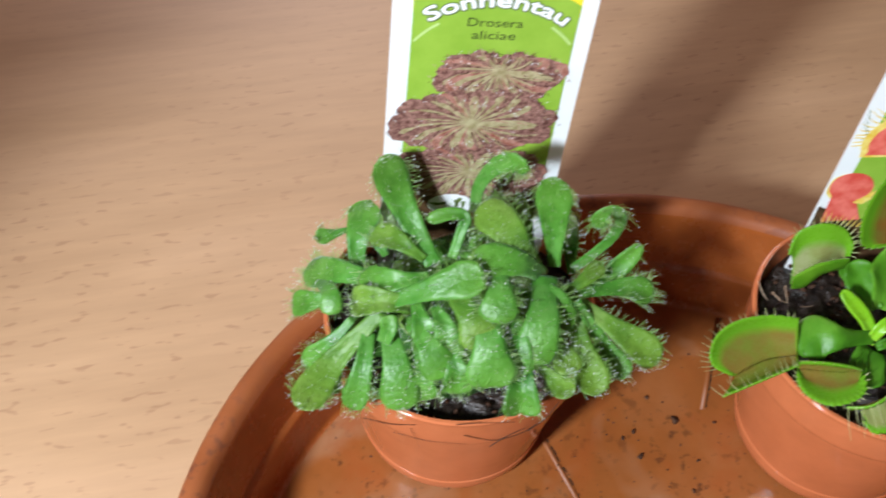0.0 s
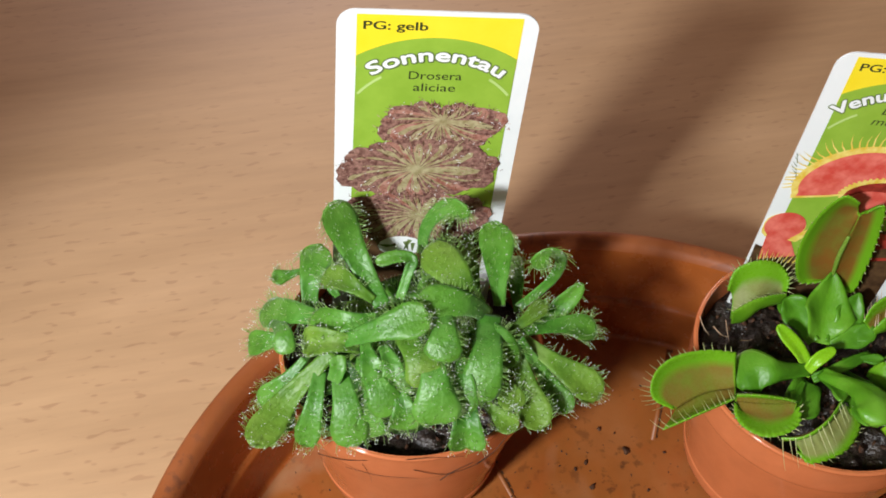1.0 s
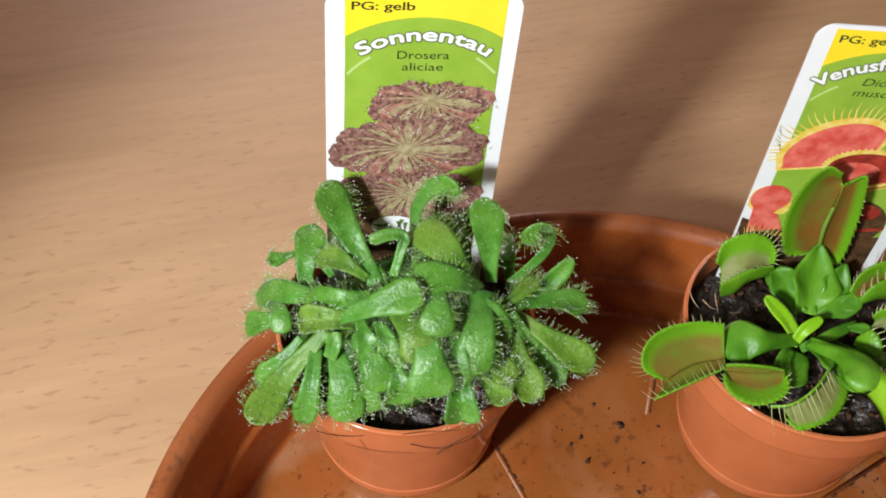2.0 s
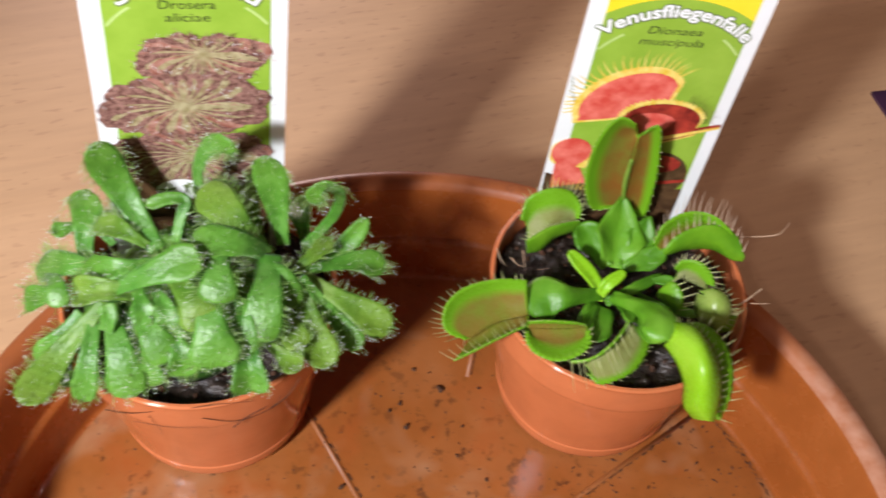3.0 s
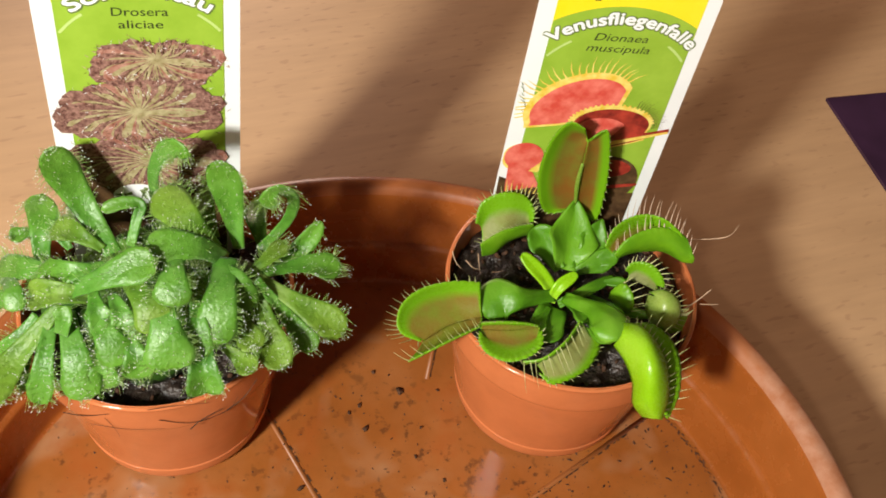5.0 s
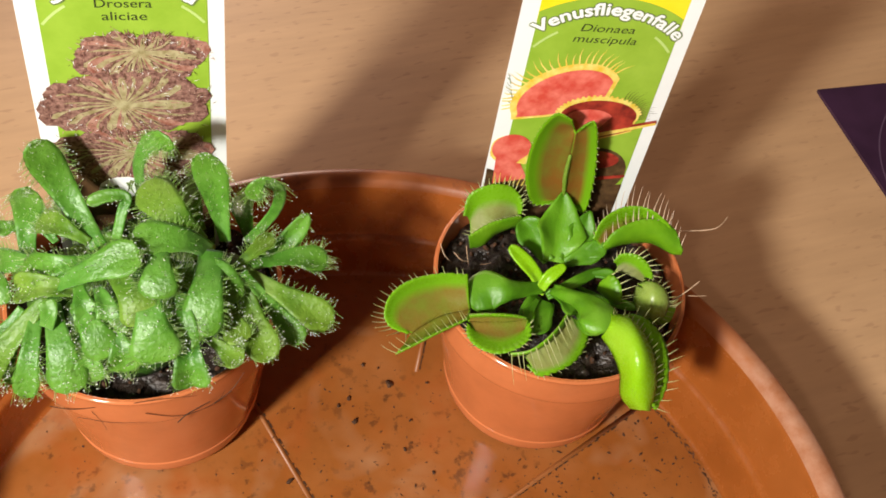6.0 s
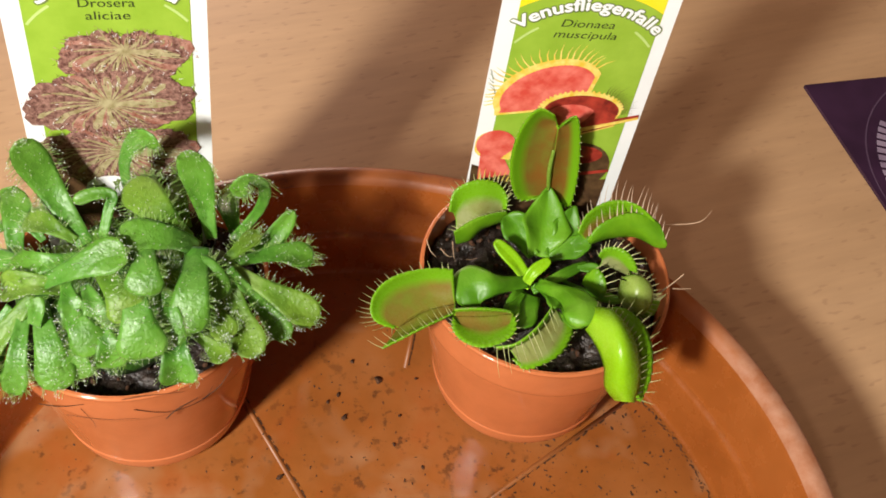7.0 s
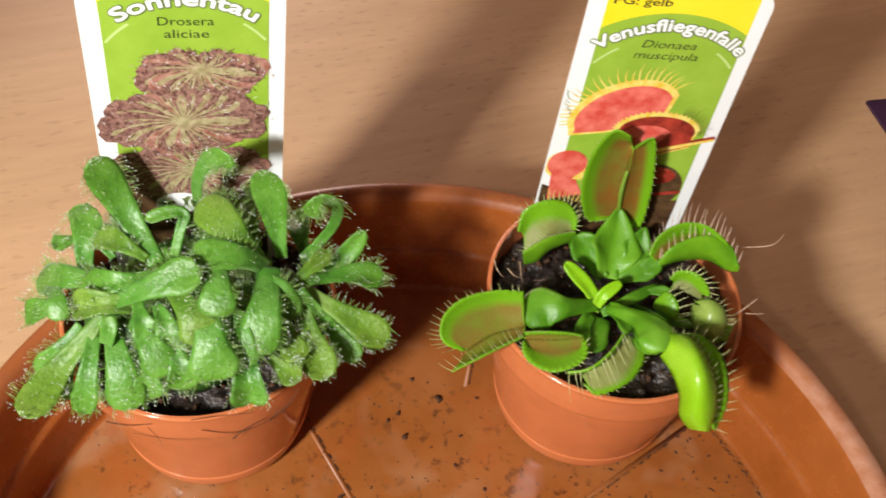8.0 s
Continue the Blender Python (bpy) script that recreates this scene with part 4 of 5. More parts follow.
sundew_leaf(sundew, ((-73.4, 17.4, 53.6), (-76.6, 16.1, 53.5), (-80.3, 14.6, 53.5)), 3.8)
sundew_leaf(sundew, ((-69.5, -12.0, 60.6), (-73.9, -15.5, 56.7), (-79.3, -17.4, 50.5)), 5.2)
sundew_leaf(sundew, ((-70.8, -17.6, 55.7), (-71.9, -20.9, 53.4), (-72.9, -23.1, 49.7)), 2.9)
sundew_leaf(sundew, ((-54.1, -9.3, 72.7), (-60.3, -11.2, 73.5), (-68.5, -8.6, 68.5)), 6.5, hairs=1.6)
sundew_leaf(sundew, ((-33.6, 0.7, 68.9), (-35.2, 4.2, 73.0), (-37.1, 11.6, 71.9)), 6.3, hint=(0, -0.9, 0.4), olive=True)
sundew_leaf(sundew, ((-23.8, 2.8, 60.2), (-24.9, 5.8, 66.4), (-25.8, 14.0, 65.3)), 5.9, hint=(0, -0.9, 0.4))
sundew_leaf(sundew, ((-29.5, -14.2, 66.0), (-27.2, -18.5, 63.0), (-25.5, -24.2, 63.2)), 5.9, hairs=1.5, olive=True)
sundew_leaf(sundew, ((-43.6, 3.9, 76.2), (-41.6, 3.7, 79.0), (-41.2, 8.2, 77.5)), 3.6, neck=0.7)
sundew_leaf(sundew, ((-56.6, -13.7, 71.2), (-55.1, -19.0, 70.9), (-52.8, -22.4, 66.1)), 6.5)
sundew_leaf(sundew, ((-63.3, 0.5, 66.2), (-65.1, 3.2, 67.5), (-66.8, 11.4, 64.3)), 4.8)
sundew_leaf(sundew, ((-37.0, -16.5, 70.4), (-36.3, -22.0, 68.6), (-37.1, -25.5, 63.9)), 7.3, hairs=1.4)
sundew_leaf(sundew, ((-52.8, -15.0, 70.9), (-50.4, -20.6, 71.0), (-50.2, -24.0, 66.4)), 6.8, hairs=1.4)
sundew_leaf(sundew, ((-33.3, -8.5, 71.1), (-29.2, -12.0, 71.7), (-26.8, -16.4, 66.0)), 6.5, hairs=1.6, cup=-0.08)
filler = random.Random(12)
for k in range(54):
    a, reach, top = k * 2.4, filler.uniform(0.45, 0.82), filler.uniform(0.0, 1.0)
    x, y = -46 + 25 * reach * math.cos(a), -4 + 22 * reach * math.sin(a)
    z = 70 - 20 * reach * reach - 4 * top
    sundew_leaf(sundew, ((-46 + 7 * math.cos(a), -2 + 7 * math.sin(a), 56), ((x - 46) / 2 - 1, (y - 2) / 2, z + 1), (x, y, z)), filler.uniform(4.6, 6.8), olive=k % 3 == 0, cup=filler.uniform(-0.2, 0.3))
# dark green bodies added inside the rosette to fill the gaps between leaves
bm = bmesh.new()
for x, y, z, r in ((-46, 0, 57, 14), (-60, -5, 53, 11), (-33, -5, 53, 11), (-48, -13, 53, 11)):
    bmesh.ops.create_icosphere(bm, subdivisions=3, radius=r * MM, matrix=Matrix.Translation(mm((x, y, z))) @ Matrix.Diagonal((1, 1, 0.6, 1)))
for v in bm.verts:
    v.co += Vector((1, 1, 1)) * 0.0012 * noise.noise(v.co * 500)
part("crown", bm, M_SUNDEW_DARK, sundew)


# ---- Venus flytrap in its pot ----
flytrap = root("venus_flytrap", pose(0, 0, 0), "green Venus flytrap with open toothed snap traps in its pot", "flytrap")


def trap(label):
    ob = new("trap")
    ob.parent = flytrap
    ob.empty_display_size = 0.005
    return tagged(ob, label)


t = trap("wide open trap reaching over the pot rim")
petiole(t, ((41.3, -5.3, 53.0), (33.1, -8.4, 57.0), (28.0, -8.0, 56.0), (23.6, -10.2, 54.5)), 9.6, M_PETIOLE, neck=0.3, widest=0.62, cup=-0.25, wave=0.5)
shell(t, (((23.9, -11.4, 54.0), (17.0, -12.6, 53.5), (10.5, -16.2, 52.5)), ((23.5, -8.6, 57.5), (16.6, -8.1, 56.6), (10.1, -10.5, 56.0), (7.8, -13.9, 54.5), (9.7, -16.1, 53.0)), ((23.4, -6.1, 60.0), (17.3, -6.4, 61.0), (10.3, -8.0, 61.0), (5.9, -10.6, 59.5), (4.4, -13.7, 57.0), (5.6, -15.6, 54.5), (9.9, -16.8, 53.0))), M_TRAP_IN, M_TRAP, teeth=20, tooth=(1.6, 3.0, 4.4), lean=(-0.25, 0.1, 0.35), scallop=0.14)
shell(t, (((23.9, -11.4, 54.0), (17.0, -12.6, 53.5), (10.5, -16.2, 52.5)), ((22.6, -15.5, 56.5), (15.3, -19.3, 57.0), (6.2, -23.0, 55.0))), M_TRAP_IN, M_TRAP, bulge=-1.3, teeth=13, tooth=(3.0, 3.4, 3.6), lean=(-0.45, 0.55, 0.5), scallop=0.12)
t = trap("tall trap standing before its label, flushed red inside")
petiole(t, ((45.8, 2.5, 52.5), (46.6, 5.6, 55.0), (47.9, 10.6, 58.5), (48.9, 15.5, 63.0)), 13.0, M_PETIOLE_LIGHT, neck=0.45, widest=0.5, point=True, cup=0.45, hint=(0, -0.9, 0.35), wave=0.3)
petiole(t, ((44.4, 2.6, 52.5), (41.8, 7.1, 55.0), (38.8, 11.3, 58.0)), 7.6, M_PETIOLE, neck=0.4, widest=0.6, cup=0.3, hint=(0.3, -0.9, 0.35), wave=0.4)
petiole(t, ((48.2, 2.4, 52.5), (52.3, 7.3, 55.5), (55.3, 12.1, 59.5)), 7.2, M_PETIOLE, neck=0.4, widest=0.55, point=True, cup=0.3, hint=(-0.3, -0.9, 0.35), wave=0.4)
petiole(t, ((48.5, 2.1, 52.5), (52.4, 2.8, 54.0), (57.2, 4.2, 55.5)), 5.6, M_PETIOLE, neck=0.4, widest=0.6, cup=0.2)
shell(t, (((46.6, 13.2, 84.5), (47.4, 14.3, 75.3), (47.8, 14.9, 68.1), (48.9, 15.1, 61.5)), ((46.5, 14.5, 85.0), (43.6, 14.5, 85.0), (42.6, 15.3, 79.2), (42.9, 16.1, 71.6), (43.8, 16.4, 65.5), (45.8, 16.5, 59.9), (49.1, 16.5, 58.9)), ((44.8, 12.2, 89.2), (40.7, 11.8, 91.5), (38.2, 13.0, 85.1), (37.7, 14.3, 75.3), (38.9, 14.9, 66.2), (42.1, 15.0, 58.9), (47.8, 14.9, 59.7))), M_TRAP_RED, M_TRAP, teeth=26, tooth=(0.5, 0.8, 0.9), lean=(-0.2, 0, 0), scallop=0.22)
shell(t, (((46.6, 13.2, 84.5), (47.4, 14.3, 75.3), (47.8, 14.9, 68.1), (48.9, 15.1, 61.5)), ((47.2, 13.7, 84.5), (48.7, 13.7, 84.3), (50.3, 14.7, 76.7), (51.5, 15.3, 68.5), (52.2, 15.5, 60.1), (50.4, 15.6, 59.1)), ((46.8, 11.5, 87.2), (49.4, 11.0, 89.7), (52.4, 12.5, 79.8), (54.3, 13.4, 68.6), (54.6, 13.6, 57.7), (50.9, 13.7, 59.4))), M_TRAP_RED, M_TRAP, teeth=22, tooth=(0.5, 0.7, 0.7), lean=(0.2, 0, 0), scallop=0.2)
part("midrib", tube(((47.2, 14.0, 76.6), (47.6, 14.5, 69.2), (48.7, 14.8, 62.2)), 0.55), M_TRAP_LIMEPALE, t)
t = trap("rounded half-closed trap with pale inside")
petiole(t, ((44.2, 4.3, 52.0), (41.7, 9.1, 52.5), (39.1, 13.7, 53.0)), 4.0, M_PETIOLE)
shell(t, (((26.5, 8.5, 52.5), (30.3, 10.1, 52.5), (33.9, 12.4, 53.0), (39.8, 14.4, 53.0)), ((26.3, 12.4, 57.0), (28.6, 14.0, 60.0), (33.0, 14.1, 61.5), (37.2, 14.0, 60.0), (38.4, 13.1, 57.5)), ((24.7, 11.8, 59.0), (26.0, 14.7, 63.0), (31.0, 16.0, 65.0), (36.1, 16.1, 64.0), (38.7, 13.9, 61.5), (38.7, 12.2, 58.5))), M_TRAP_PALE, M_TRAP, teeth=22, tooth=(2.6, 2.0, 2.2), lean=(-0.1, -0.1, 0.25), scallop=0.25, fold=0.62)
shell(t, (((26.5, 7.5, 52.2), (29.6, 8.3, 52.2), (33.0, 11.4, 52.5), (37.1, 12.9, 53.0), (39.9, 13.5, 53.0)), ((25.4, 6.8, 57.5), (30.2, 9.5, 58.5), (34.6, 11.1, 58.5), (39.0, 12.7, 57.5))), M_TRAP, M_TRAP_PALE, bulge=0.9, teeth=14, tooth=(2.6, 1.2, 0.8), lean=(-0.9, 0, 0), scallop=0.1)
t = trap("half-closed trap with long pink teeth")
petiole(t, ((49.9, 2.4, 52.5), (54.1, 3.4, 54.5), (58.0, 4.2, 56.0)), 4.6, M_PETIOLE)
shell(t, (((57.2, 4.2, 55.5), (63.0, 5.6, 55.5), (70.1, 5.6, 55.5), (76.1, 2.8, 55.0)), ((54.7, 5.0, 58.0), (56.4, 7.0, 62.0), (60.6, 8.8, 64.0), (64.9, 9.0, 64.5), (68.9, 7.6, 64.0), (73.1, 5.7, 61.0))), M_TRAP_IN, M_TRAP, bulge=-1.0, teeth=16, tooth=(2.2, 6.4, 4.5), lean=(0.12, 0.1, 0.35), tooth_mat=M_TOOTH_PINK, scallop=0.1)
shell(t, (((57.9, 3.8, 55.0), (63.3, 5.5, 55.0), (69.7, 5.4, 55.0), (74.2, 2.5, 54.5), (76.7, 2.3, 54.5)), ((57.0, 3.7, 57.0), (59.3, 4.9, 60.5), (64.4, 6.6, 62.0), (69.4, 7.0, 62.0), (74.2, 5.7, 60.0), (76.1, 1.9, 57.0))), M_TRAP, M_TRAP_IN, bulge=1.4, teeth=15, tooth=(2.4, 3.8, 2.6), lean=(0.15, 0.25, 0.5), tooth_mat=M_TOOTH_PINK, scallop=0.1)
t = trap("small pale crescent trap")
petiole(t, ((50.7, -1.4, 51.5), (55.3, -1.4, 52.5), (59.6, -2.0, 53.0)), 2.6, M_PETIOLE)
shell(t, (((59.4, -1.7, 53.5), (61.7, -2.2, 53.5), (64.4, -3.8, 53.5), (67.3, -5.5, 53.0)), ((59.5, -1.6, 56.0), (61.0, -2.2, 58.0), (63.2, -3.6, 58.0), (65.7, -5.2, 56.0)), ((58.2, -1.9, 58.0), (59.5, -1.8, 60.5), (63.2, -2.8, 61.0), (66.0, -4.7, 59.0), (67.3, -6.7, 56.0))), M_TRAP_PALE, M_TRAP, teeth=13, tooth=(2.2, 2.8, 2.6), lean=(0.35, 0.1, 0.2), scallop=0.15, fold=0.6)
t = trap("small round pale trap lying on the soil")
petiole(t, ((50.4, -3.5, 51.0), (56.1, -8.1, 51.5), (63.4, -11.1, 52.0)), 2.4, M_PETIOLE)
shell(t, (((63.5, -6.4, 54.0), (62.5, -9.4, 53.0), (63.3, -12.3, 51.5), (65.1, -14.2, 51.0)), ((63.7, -9.3, 57.5), (64.6, -11.6, 58.0), (65.0, -13.7, 56.5), (65.2, -14.7, 53.0)), ((62.8, -7.6, 56.5), (65.5, -8.4, 58.5), (68.3, -10.2, 58.0), (69.3, -12.6, 56.0), (68.3, -14.8, 53.5), (66.0, -15.3, 51.5))), M_TRAP_LIMEPALE, M_TRAP, teeth=16, tooth=(1.4, 2.6, 2.6), lean=(0.4, 0.05, 0.15), scallop=0.1)
shell(t, (((63.3, -12.8, 51.0), (66.9, -14.9, 50.5), (70.4, -14.3, 50.5)), ((64.8, -13.1, 53.0), (69.2, -12.7, 54.0), (71.8, -12.1, 53.0))), M_TRAP, M_TRAP, bulge=0.5, teeth=9, tooth=(1.5, 2.4, 2.2), lean=(0.5, 0, 0.2))
t = trap("small young green trap")
shell(t, (((54.7, -6.0, 52.5), (55.9, -8.0, 52.5), (57.9, -10.0, 52.5)), ((55.1, -5.6, 55.0), (56.8, -5.8, 58.0), (58.3, -8.4, 58.0), (58.7, -10.6, 56.0), (58.7, -10.5, 53.0))), M_TRAP, M_TRAP, bulge=1.0, teeth=9, tooth=(1.0, 3.4, 3.0), lean=(0.7, 0, 0.15), scallop=0.1)
t = trap("large lime green trap hanging over the pot rim")
petiole(t, ((43.6, -7.1, 54.5), (47.1, -13.3, 60.0), (49.2, -19.6, 63.5), (49.6, -24.9, 63.0)), 9.0, M_PETIOLE_LIGHT, neck=0.32, widest=0.72, cup=-0.4, wave=0.4)
petiole(t, ((47.5, -12.0, 55.0), (49.0, -17.5, 57.5), (49.8, -23.1, 60.0)), 6.0, M_PETIOLE, neck=0.4, widest=0.6, cup=-0.1)
shell(t, (((49.5, -24.9, 61.5), (50.6, -29.6, 62.5), (52.2, -32.9, 59.5), (52.9, -35.3, 55.0), (55.4, -36.9, 52.0)), ((50.7, -24.0, 66.5), (54.1, -28.2, 68.6), (55.5, -33.9, 67.2), (56.3, -37.7, 62.0), (57.2, -39.9, 56.0)), ((51.4, -21.4, 65.0), (54.6, -23.6, 66.5), (57.3, -27.9, 66.0), (58.8, -32.3, 64.0), (59.5, -36.0, 59.5), (58.8, -39.0, 54.0))), M_TRAP_LIME, M_TRAP_IN, teeth=20, tooth=(2.2, 2.4, 2.0), lean=(0.4, 0.2, 0.1), scallop=0.34, fold=0.72)
shell(t, (((51.6, -23.0, 58.5), (52.7, -27.7, 59.5), (54.3, -31.2, 56.5), (55.0, -33.7, 52.0), (57.6, -35.3, 49.0)), ((54.6, -21.9, 61.0), (57.2, -25.6, 62.0), (58.1, -31.0, 61.0), (59.0, -34.3, 56.0), (59.6, -36.2, 51.0)), ((53.9, -18.9, 60.5), (58.8, -20.4, 62.5), (62.3, -25.1, 62.5), (63.4, -30.0, 60.5), (63.2, -34.3, 56.0), (61.4, -37.3, 51.0))), M_TRAP_IN, M_TRAP_LIME, teeth=15, tooth=(2.8, 3.4, 2.8), lean=(0.45, 0.1, 0.05), scallop=0.12)
t = trap("open trap resting on the pot rim")
petiole(t, ((40.2, -7.9, 52.0), (37.8, -11.7, 53.0), (36.1, -14.6, 54.0)), 3.4, M_PETIOLE)
shell(t, (((22.9, -15.0, 54.8), (30.2, -15.5, 54.8), (36.5, -15.0, 54.8)), ((24.0, -17.1, 54.0), (29.5, -18.6, 53.6), (35.6, -17.3, 54.0)), ((22.4, -16.1, 55.6), (22.1, -19.2, 55.4), (24.0, -21.9, 54.8), (28.2, -23.6, 54.5), (33.1, -22.5, 54.8), (36.1, -19.9, 55.2), (36.6, -15.7, 55.2))), M_TRAP_IN, M_TRAP, teeth=18, tooth=(2.0, 1.4, 1.0), lean=(-0.1, -0.3, 0.2), scallop=0.2)
shell(t, (((22.9, -15.0, 54.8), (30.2, -15.5, 54.8), (36.5, -15.0, 54.8)), ((22.9, -14.8, 57.0), (27.5, -15.4, 57.8), (32.5, -15.8, 57.5), (35.5, -16.0, 56.5))), M_TRAP_IN, M_TRAP, bulge=-0.4, teeth=10, tooth=(3.2, 1.0, 0.6), lean=(-0.5, -0.2, 0))
t = trap("half-closed pale trap with interlocked teeth")
petiole(t, ((44.1, -6.8, 52.5), (45.6, -11.3, 55.0), (45.8, -15.8, 57.0)), 3.4, M_PETIOLE)
shell(t, (((34.2, -24.3, 54.0), (39.6, -21.6, 56.0), (45.2, -16.8, 58.0)), ((35.7, -26.0, 52.5), (41.3, -24.6, 53.5), (46.7, -18.8, 56.0)), ((34.6, -25.7, 53.0), (37.0, -27.8, 51.6), (41.2, -27.0, 51.6), (45.9, -24.6, 52.0), (48.9, -21.1, 53.5), (49.2, -18.5, 55.0), (46.0, -17.1, 57.5))), M_TRAP_PALE, M_TRAP, teeth=16, tooth=(1.0, 0.9, 0.8), lean=(0.2, -0.2, 0.1), scallop=0.16)
shell(t, (((31.8, -23.9, 54.0), (38.7, -22.0, 55.5), (45.0, -16.7, 57.5)), ((30.7, -24.6, 56.0), (34.8, -25.2, 58.0), (39.7, -22.4, 60.0), (44.0, -17.2, 60.0))), M_TRAP, M_TRAP_IN, bulge=0.4, teeth=11, tooth=(4.4, 4.4, 3.4), lean=(0.15, -0.95, -0.25), across=0.0)

# young shoots and a bare leaf stalk in the middle
t = flytrap
petiole(t, ((42.3, -5.1, 52.0), (38.5, -2.3, 57.0), (34.0, 1.6, 60.0)), 3.6, M_TRAP_LIME, neck=0.8, widest=0.6, cup=0.3, name="shoot")
petiole(t, ((40.8, -6.1, 52.0), (42.4, -4.9, 56.0), (46.6, -2.8, 58.0)), 2.9, M_TRAP_LIME, neck=0.8, widest=0.6, cup=0.3, name="shoot")
petiole(t, ((41.6, -7.0, 51.0), (39.2, -11.8, 52.0), (37.5, -17.2, 52.0)), 8.1, M_PETIOLE, neck=0.8, widest=0.6, cup=0.3, name="shoot")
petiole(t, ((42.8, -6.3, 51.0), (48.0, -4.8, 53.0), (57.4, 0.5, 52.0)), 2.6, M_PETIOLE, neck=0.8, widest=0.6, cup=0.3, name="shoot")


# ---- dry root hairs, crumbs and wet spots ----
def root_hair(name, points, r, label, mat=None):
    """A loose thread as a thin tube along a spline."""
    d = bpy.data.curves.new(name, "CURVE")
    d.dimensions, d.bevel_depth, d.bevel_resolution = "3D", r * MM, 1
    s = d.splines.new("POLY")
    pts = [mm(p) for p in points]
    s.points.add(15)
    for k in range(16):
        c = spline(pts, k / 15)
        s.points[k].co = (*c, 1)
        s.points[k].radius = 1 - 0.6 * k / 15
    ob = new("thread", d)
    bpy.context.view_layer.update()
    me = bpy.data.meshes.new_from_object(ob.evaluated_get(bpy.context.evaluated_depsgraph_get()))
    bpy.data.objects.remove(ob)
    me.materials.clear()
    me.materials.append(mat or M_STRAW)
    return tagged(new(name, smooth(me)), label, "root")


root_hair("dry_root", ((78.1, 10.6, 53.0), (86.2, 8.6, 56.0), (90.3, 11.5, 57.0)), 0.16, "thin dry straw-coloured root on the wet soil")
root_hair("dry_root", ((71.2, -9.2, 50.0), (75.9, -7.1, 52.0), (79.2, -5.5, 54.0)), 0.22, "thin dry straw-coloured root on the wet soil")
root_hair("dry_root", ((76.4, -8.1, 52.0), (78.5, -8.3, 52.0), (80.8, -8.3, 52.0)), 0.14, "thin dry straw-coloured root on the wet soil")
root_hair("dry_root", ((19.9, 10.2, 51.0), (20.3, 6.5, 51.4), (21.7, 5.5, 50.0)), 0.14, "thin dry straw-coloured root on the wet soil")
root_hair("dry_root", ((23.1, 8.0, 50.0), (24.3, 5.4, 50.5), (26.0, 5.2, 50.0)), 0.14, "thin dry straw-coloured root on the wet soil")
root_hair("dry_root", ((26.3, 9.9, 50.0), (26.0, 6.3, 50.3), (26.2, 4.3, 49.5)), 0.14, "thin dry straw-coloured root on the wet soil")
root_hair("dry_root", ((28.8, 4.3, 50.0), (30.2, 4.3, 50.0), (31.5, 4.5, 50.2)), 0.14, "thin dry straw-coloured root on the wet soil")
root_hair("peat_fibre", ((-66.8, -22.7, 39.4), (-61.0, -26.7, 44.5), (-55.5, -28.8, 48.4)), 0.13, "dark wet peat fibre clinging to the pot rim", M_CRUMB)
root_hair("peat_fibre", ((-45.6, -29.9, 47.0), (-39.0, -28.7, 43.2), (-32.1, -25.8, 42.8), (-29.8, -24.4, 45.8)), 0.10, "dark wet peat fibre clinging to the pot rim", M_CRUMB)
root_hair("peat_fibre", ((-39.8, -28.8, 40.7), (-37.3, -28.2, 43.4), (-32.9, -26.4, 44.7)), 0.16, "dark wet peat fibre clinging to the pot rim", M_CRUMB)
root_hair("peat_fibre", ((-47.4, -30.0, 51.4), (-41.8, -29.5, 51.7), (-35.2, -27.5, 49.1)), 0.08, "dark wet peat fibre clinging to the pot rim", M_CRUMB)
root_hair("peat_fibre", ((-32.1, -25.9, 43.0), (-28.5, -23.4, 44.0), (-25.7, -21.0, 47.2)), 0.18, "dark wet peat fibre clinging to the pot rim", M_CRUMB)
root_hair("peat_fibre", ((-60.3, -26.8, 41.3), (-53.0, -29.0, 42.3), (-44.9, -29.6, 42.7)), 0.06, "dark wet peat fibre clinging to the pot rim", M_CRUMB)
root_hair("peat_fibre", ((-56.6, -28.4, 46.2), (-55.0, -28.6, 41.2), (-54.8, -28.4, 37.9)), 0.05, "dark wet peat fibre clinging to the pot rim", M_CRUMB)


# ---- dirt on the saucer floor and on the pots ----
def dirt(name, count, radius, size, seed, at, label, mat, category):
    rnd = random.Random(seed)
    bm = bmesh.new()
    for k in range(count):
        r, a = radius * math.sqrt(rnd.random()), rnd.random() * 6.283
        d = size * MM * (0.25 + rnd.random() ** 3)
        m = Matrix.LocRotScale((r * math.cos(a), r * math.sin(a), 0.00012), Euler((rnd.random() * 0.4, rnd.random() * 0.4, rnd.random() * 6)),
                               (d * rnd.uniform(0.6, 1.8), d * rnd.uniform(0.4, 0.8), d * 0.35))
        bmesh.ops.create_icosphere(bm, subdivisions=1, radius=0.6, matrix=m)
    ob = new(name, mesh_of(name, bm, mat))
    ob.location = at
    return tagged(ob, label, category, kind="stuff")


dirt("dirt_crumb", 1400, 0.091, 0.40, 21, (*SAUCER, FLOOR_Z), "scattered dark peat crumbs on the wet saucer floor", M_CRUMB, "dirt")
dirt("dirt_crumb", 220, 0.034, 0.5, 22, (0.012, -0.012, FLOOR_Z), "larger dark peat crumbs between the pots", M_CRUMB, "dirt")


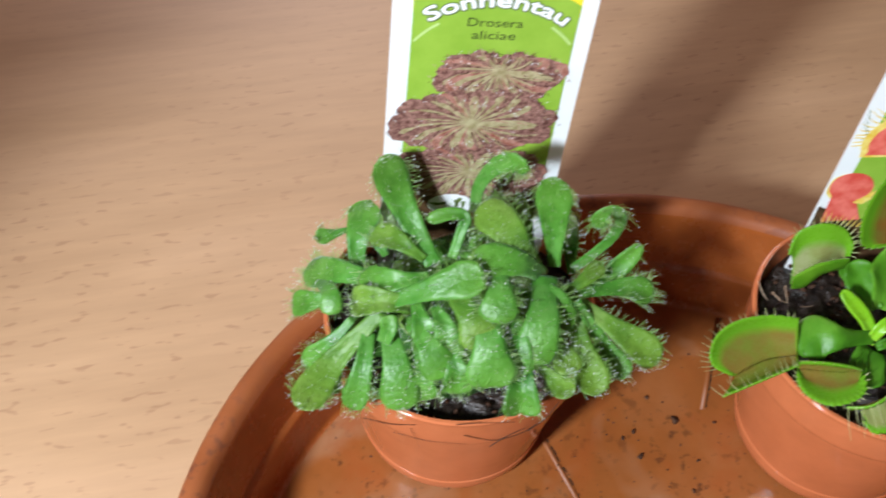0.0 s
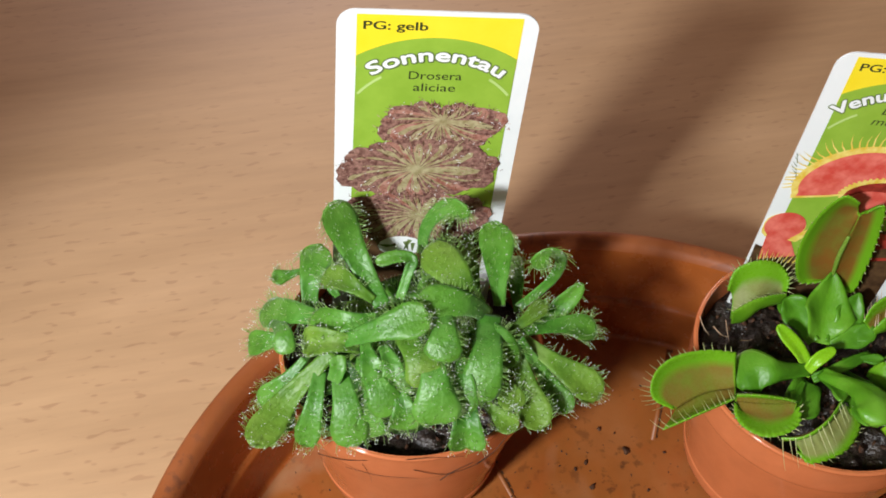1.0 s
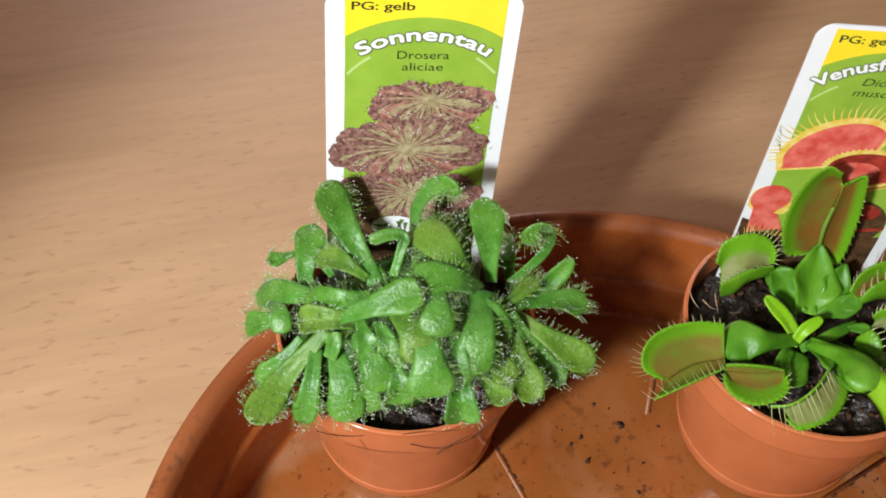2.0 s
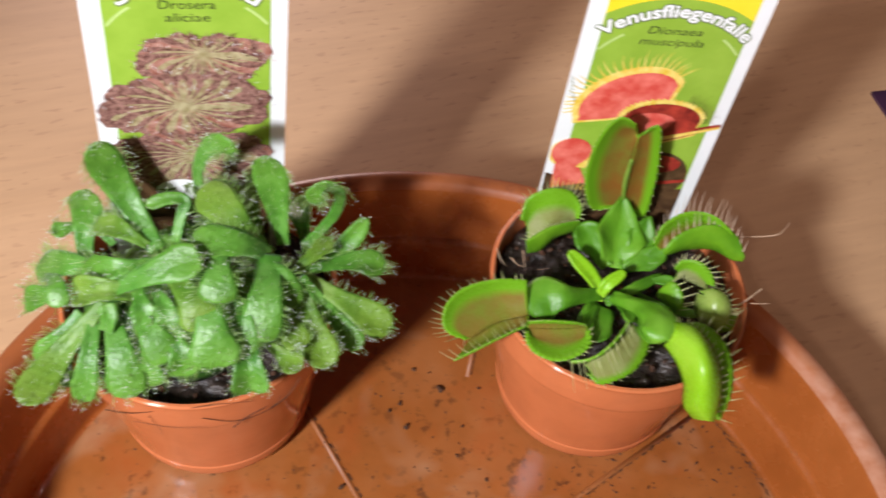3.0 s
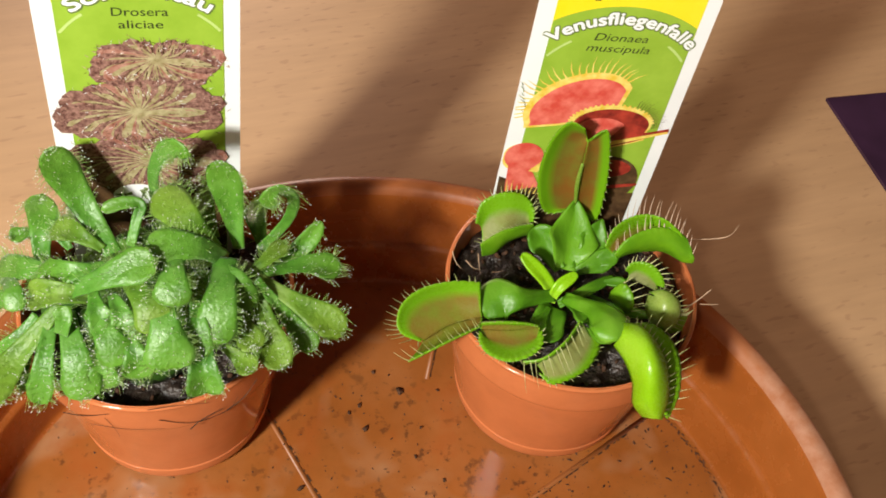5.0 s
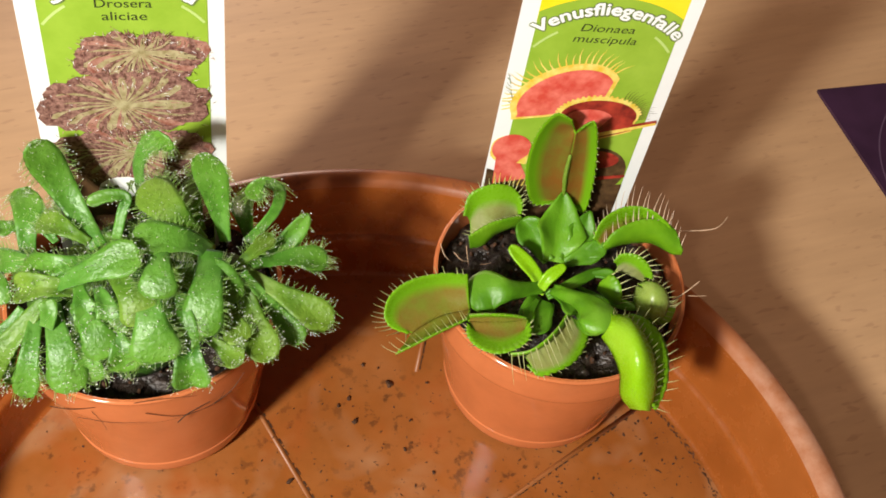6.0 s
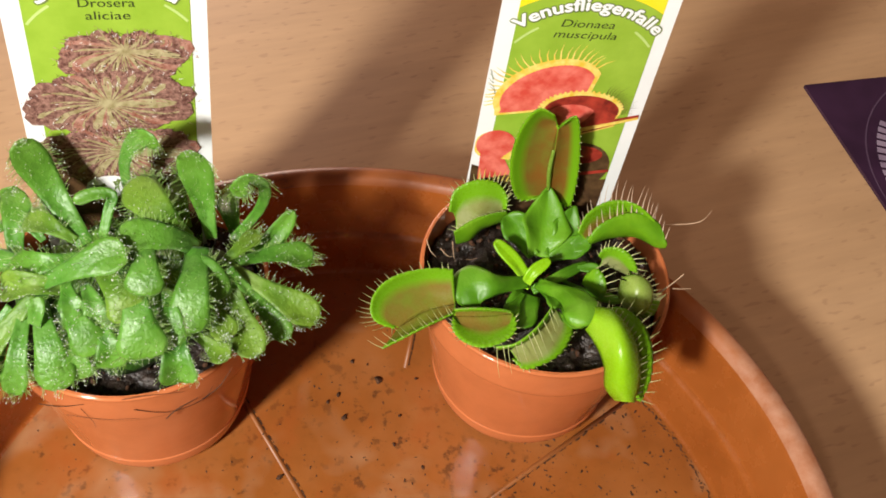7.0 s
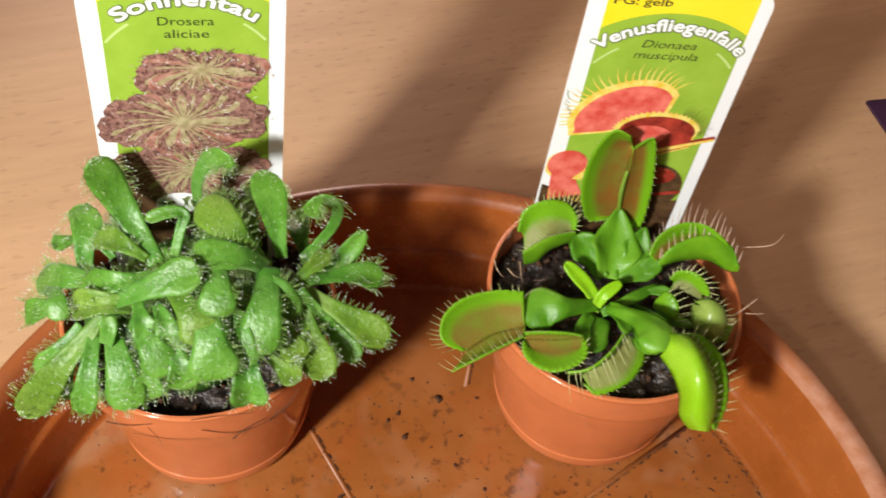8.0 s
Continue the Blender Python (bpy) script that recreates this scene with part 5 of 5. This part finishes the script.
def dirt_line(a0, a1, radius, count, seed):
    """Crumbs washed together where the saucer's floor meets its wall."""
    rnd = random.Random(seed)
    bm = bmesh.new()
    for k in range(count):
        a = radians(a0 + (a1 - a0) * (k + rnd.random()) / count)
        r, d = radius + rnd.gauss(0, 0.0004), MM * rnd.uniform(0.15, 0.5)
        bmesh.ops.create_icosphere(bm, subdivisions=1, radius=0.6, matrix=Matrix.LocRotScale(
            (r * math.cos(a), r * math.sin(a), 0.0001), Euler((0, 0, a + 1.57 + rnd.uniform(-0.4, 0.4))), (d * 2.0, d * 0.8, d * 0.4)))
    ob = new("dirt_line", mesh_of("dirt_line", bm, M_CRUMB))
    ob.location = (*SAUCER, FLOOR_Z)
    return tagged(ob, "dark line of peat crumbs along the saucer wall", "dirt", kind="stuff")


dirt_line(8, 38, 0.0918, 110, 31)
dirt("dirt_crumb", 420, 0.026, 0.75, 23, (0.064, -0.036, FLOOR_Z), "dark peat crumbs washed against the saucer wall", M_CRUMB, "dirt")


def clod(at, size, seed, label):
    rnd = random.Random(seed)
    bm = bmesh.new()
    bmesh.ops.create_icosphere(bm, subdivisions=2, radius=size * MM)
    for v in bm.verts:
        v.co *= 1 + 0.9 * noise.noise(v.co * 1500 + Vector((seed, 0, 0)))
        v.co.z *= 0.45
    ob = new("peat_clod", smooth(mesh_of("peat_clod", bm, M_CRUMB)))
    ob.matrix_world = Matrix.Translation(mm(at)) @ Matrix.Rotation(rnd.random() * 6, 4, "Z") @ Matrix.Diagonal((1.2, 0.75, 1, 1))
    return tagged(ob, label, "dirt", "peat clods")


clod((9.6, -0.6, 5.4), 0.95, 0, "dark wet clod of peat on the saucer floor")
clod((0.0, -11.1, 5.4), 0.75, 1, "dark wet clod of peat on the saucer floor")
clod((2.9, 5.8, 5.4), 0.55, 2, "dark wet clod of peat on the saucer floor")
clod((-1.3, -4.2, 5.4), 0.55, 3, "dark wet clod of peat on the saucer floor")
clod((-4.1, -6.1, 5.4), 0.50, 4, "dark wet clod of peat on the saucer floor")
clod((14.3, -11.4, 5.4), 0.40, 5, "dark wet clod of peat on the saucer floor")
clod((12.0, -19.8, 5.4), 0.40, 6, "dark wet clod of peat on the saucer floor")
clod((18.8, -26.5, 5.4), 0.45, 7, "dark wet clod of peat on the saucer floor")
clod((7.0, 4.6, 5.4), 0.30, 8, "dark wet clod of peat on the saucer floor")
clod((19.6, -0.7, 5.4), 0.35, 9, "dark wet clod of peat on the saucer floor")
clod((-16.8, -26.6, 5.4), 0.70, 10, "dark wet clod of peat on the saucer floor")
clod((89.4, 2.2, 5.4), 0.60, 11, "dark wet clod of peat on the saucer floor")


def water_drop(at, r):
    bm = bmesh.new()
    bmesh.ops.create_icosphere(bm, subdivisions=2, radius=r * MM, matrix=Matrix.Diagonal((1, 1, 0.7, 1)))
    ob = new("water_drop", smooth(mesh_of("water_drop", bm, M_WATER)))
    ob.location = mm(at)
    return tagged(ob, "clear water drop clinging to the saucer wall", "water drop", "water drops")


water_drop((85.3, -7.0, 20.5), 0.55)
water_drop((87.2, -5.7, 20.5), 0.45)
water_drop((87.6, -9.1, 20.5), 0.50)
water_drop((89.7, -4.9, 20.5), 0.35)
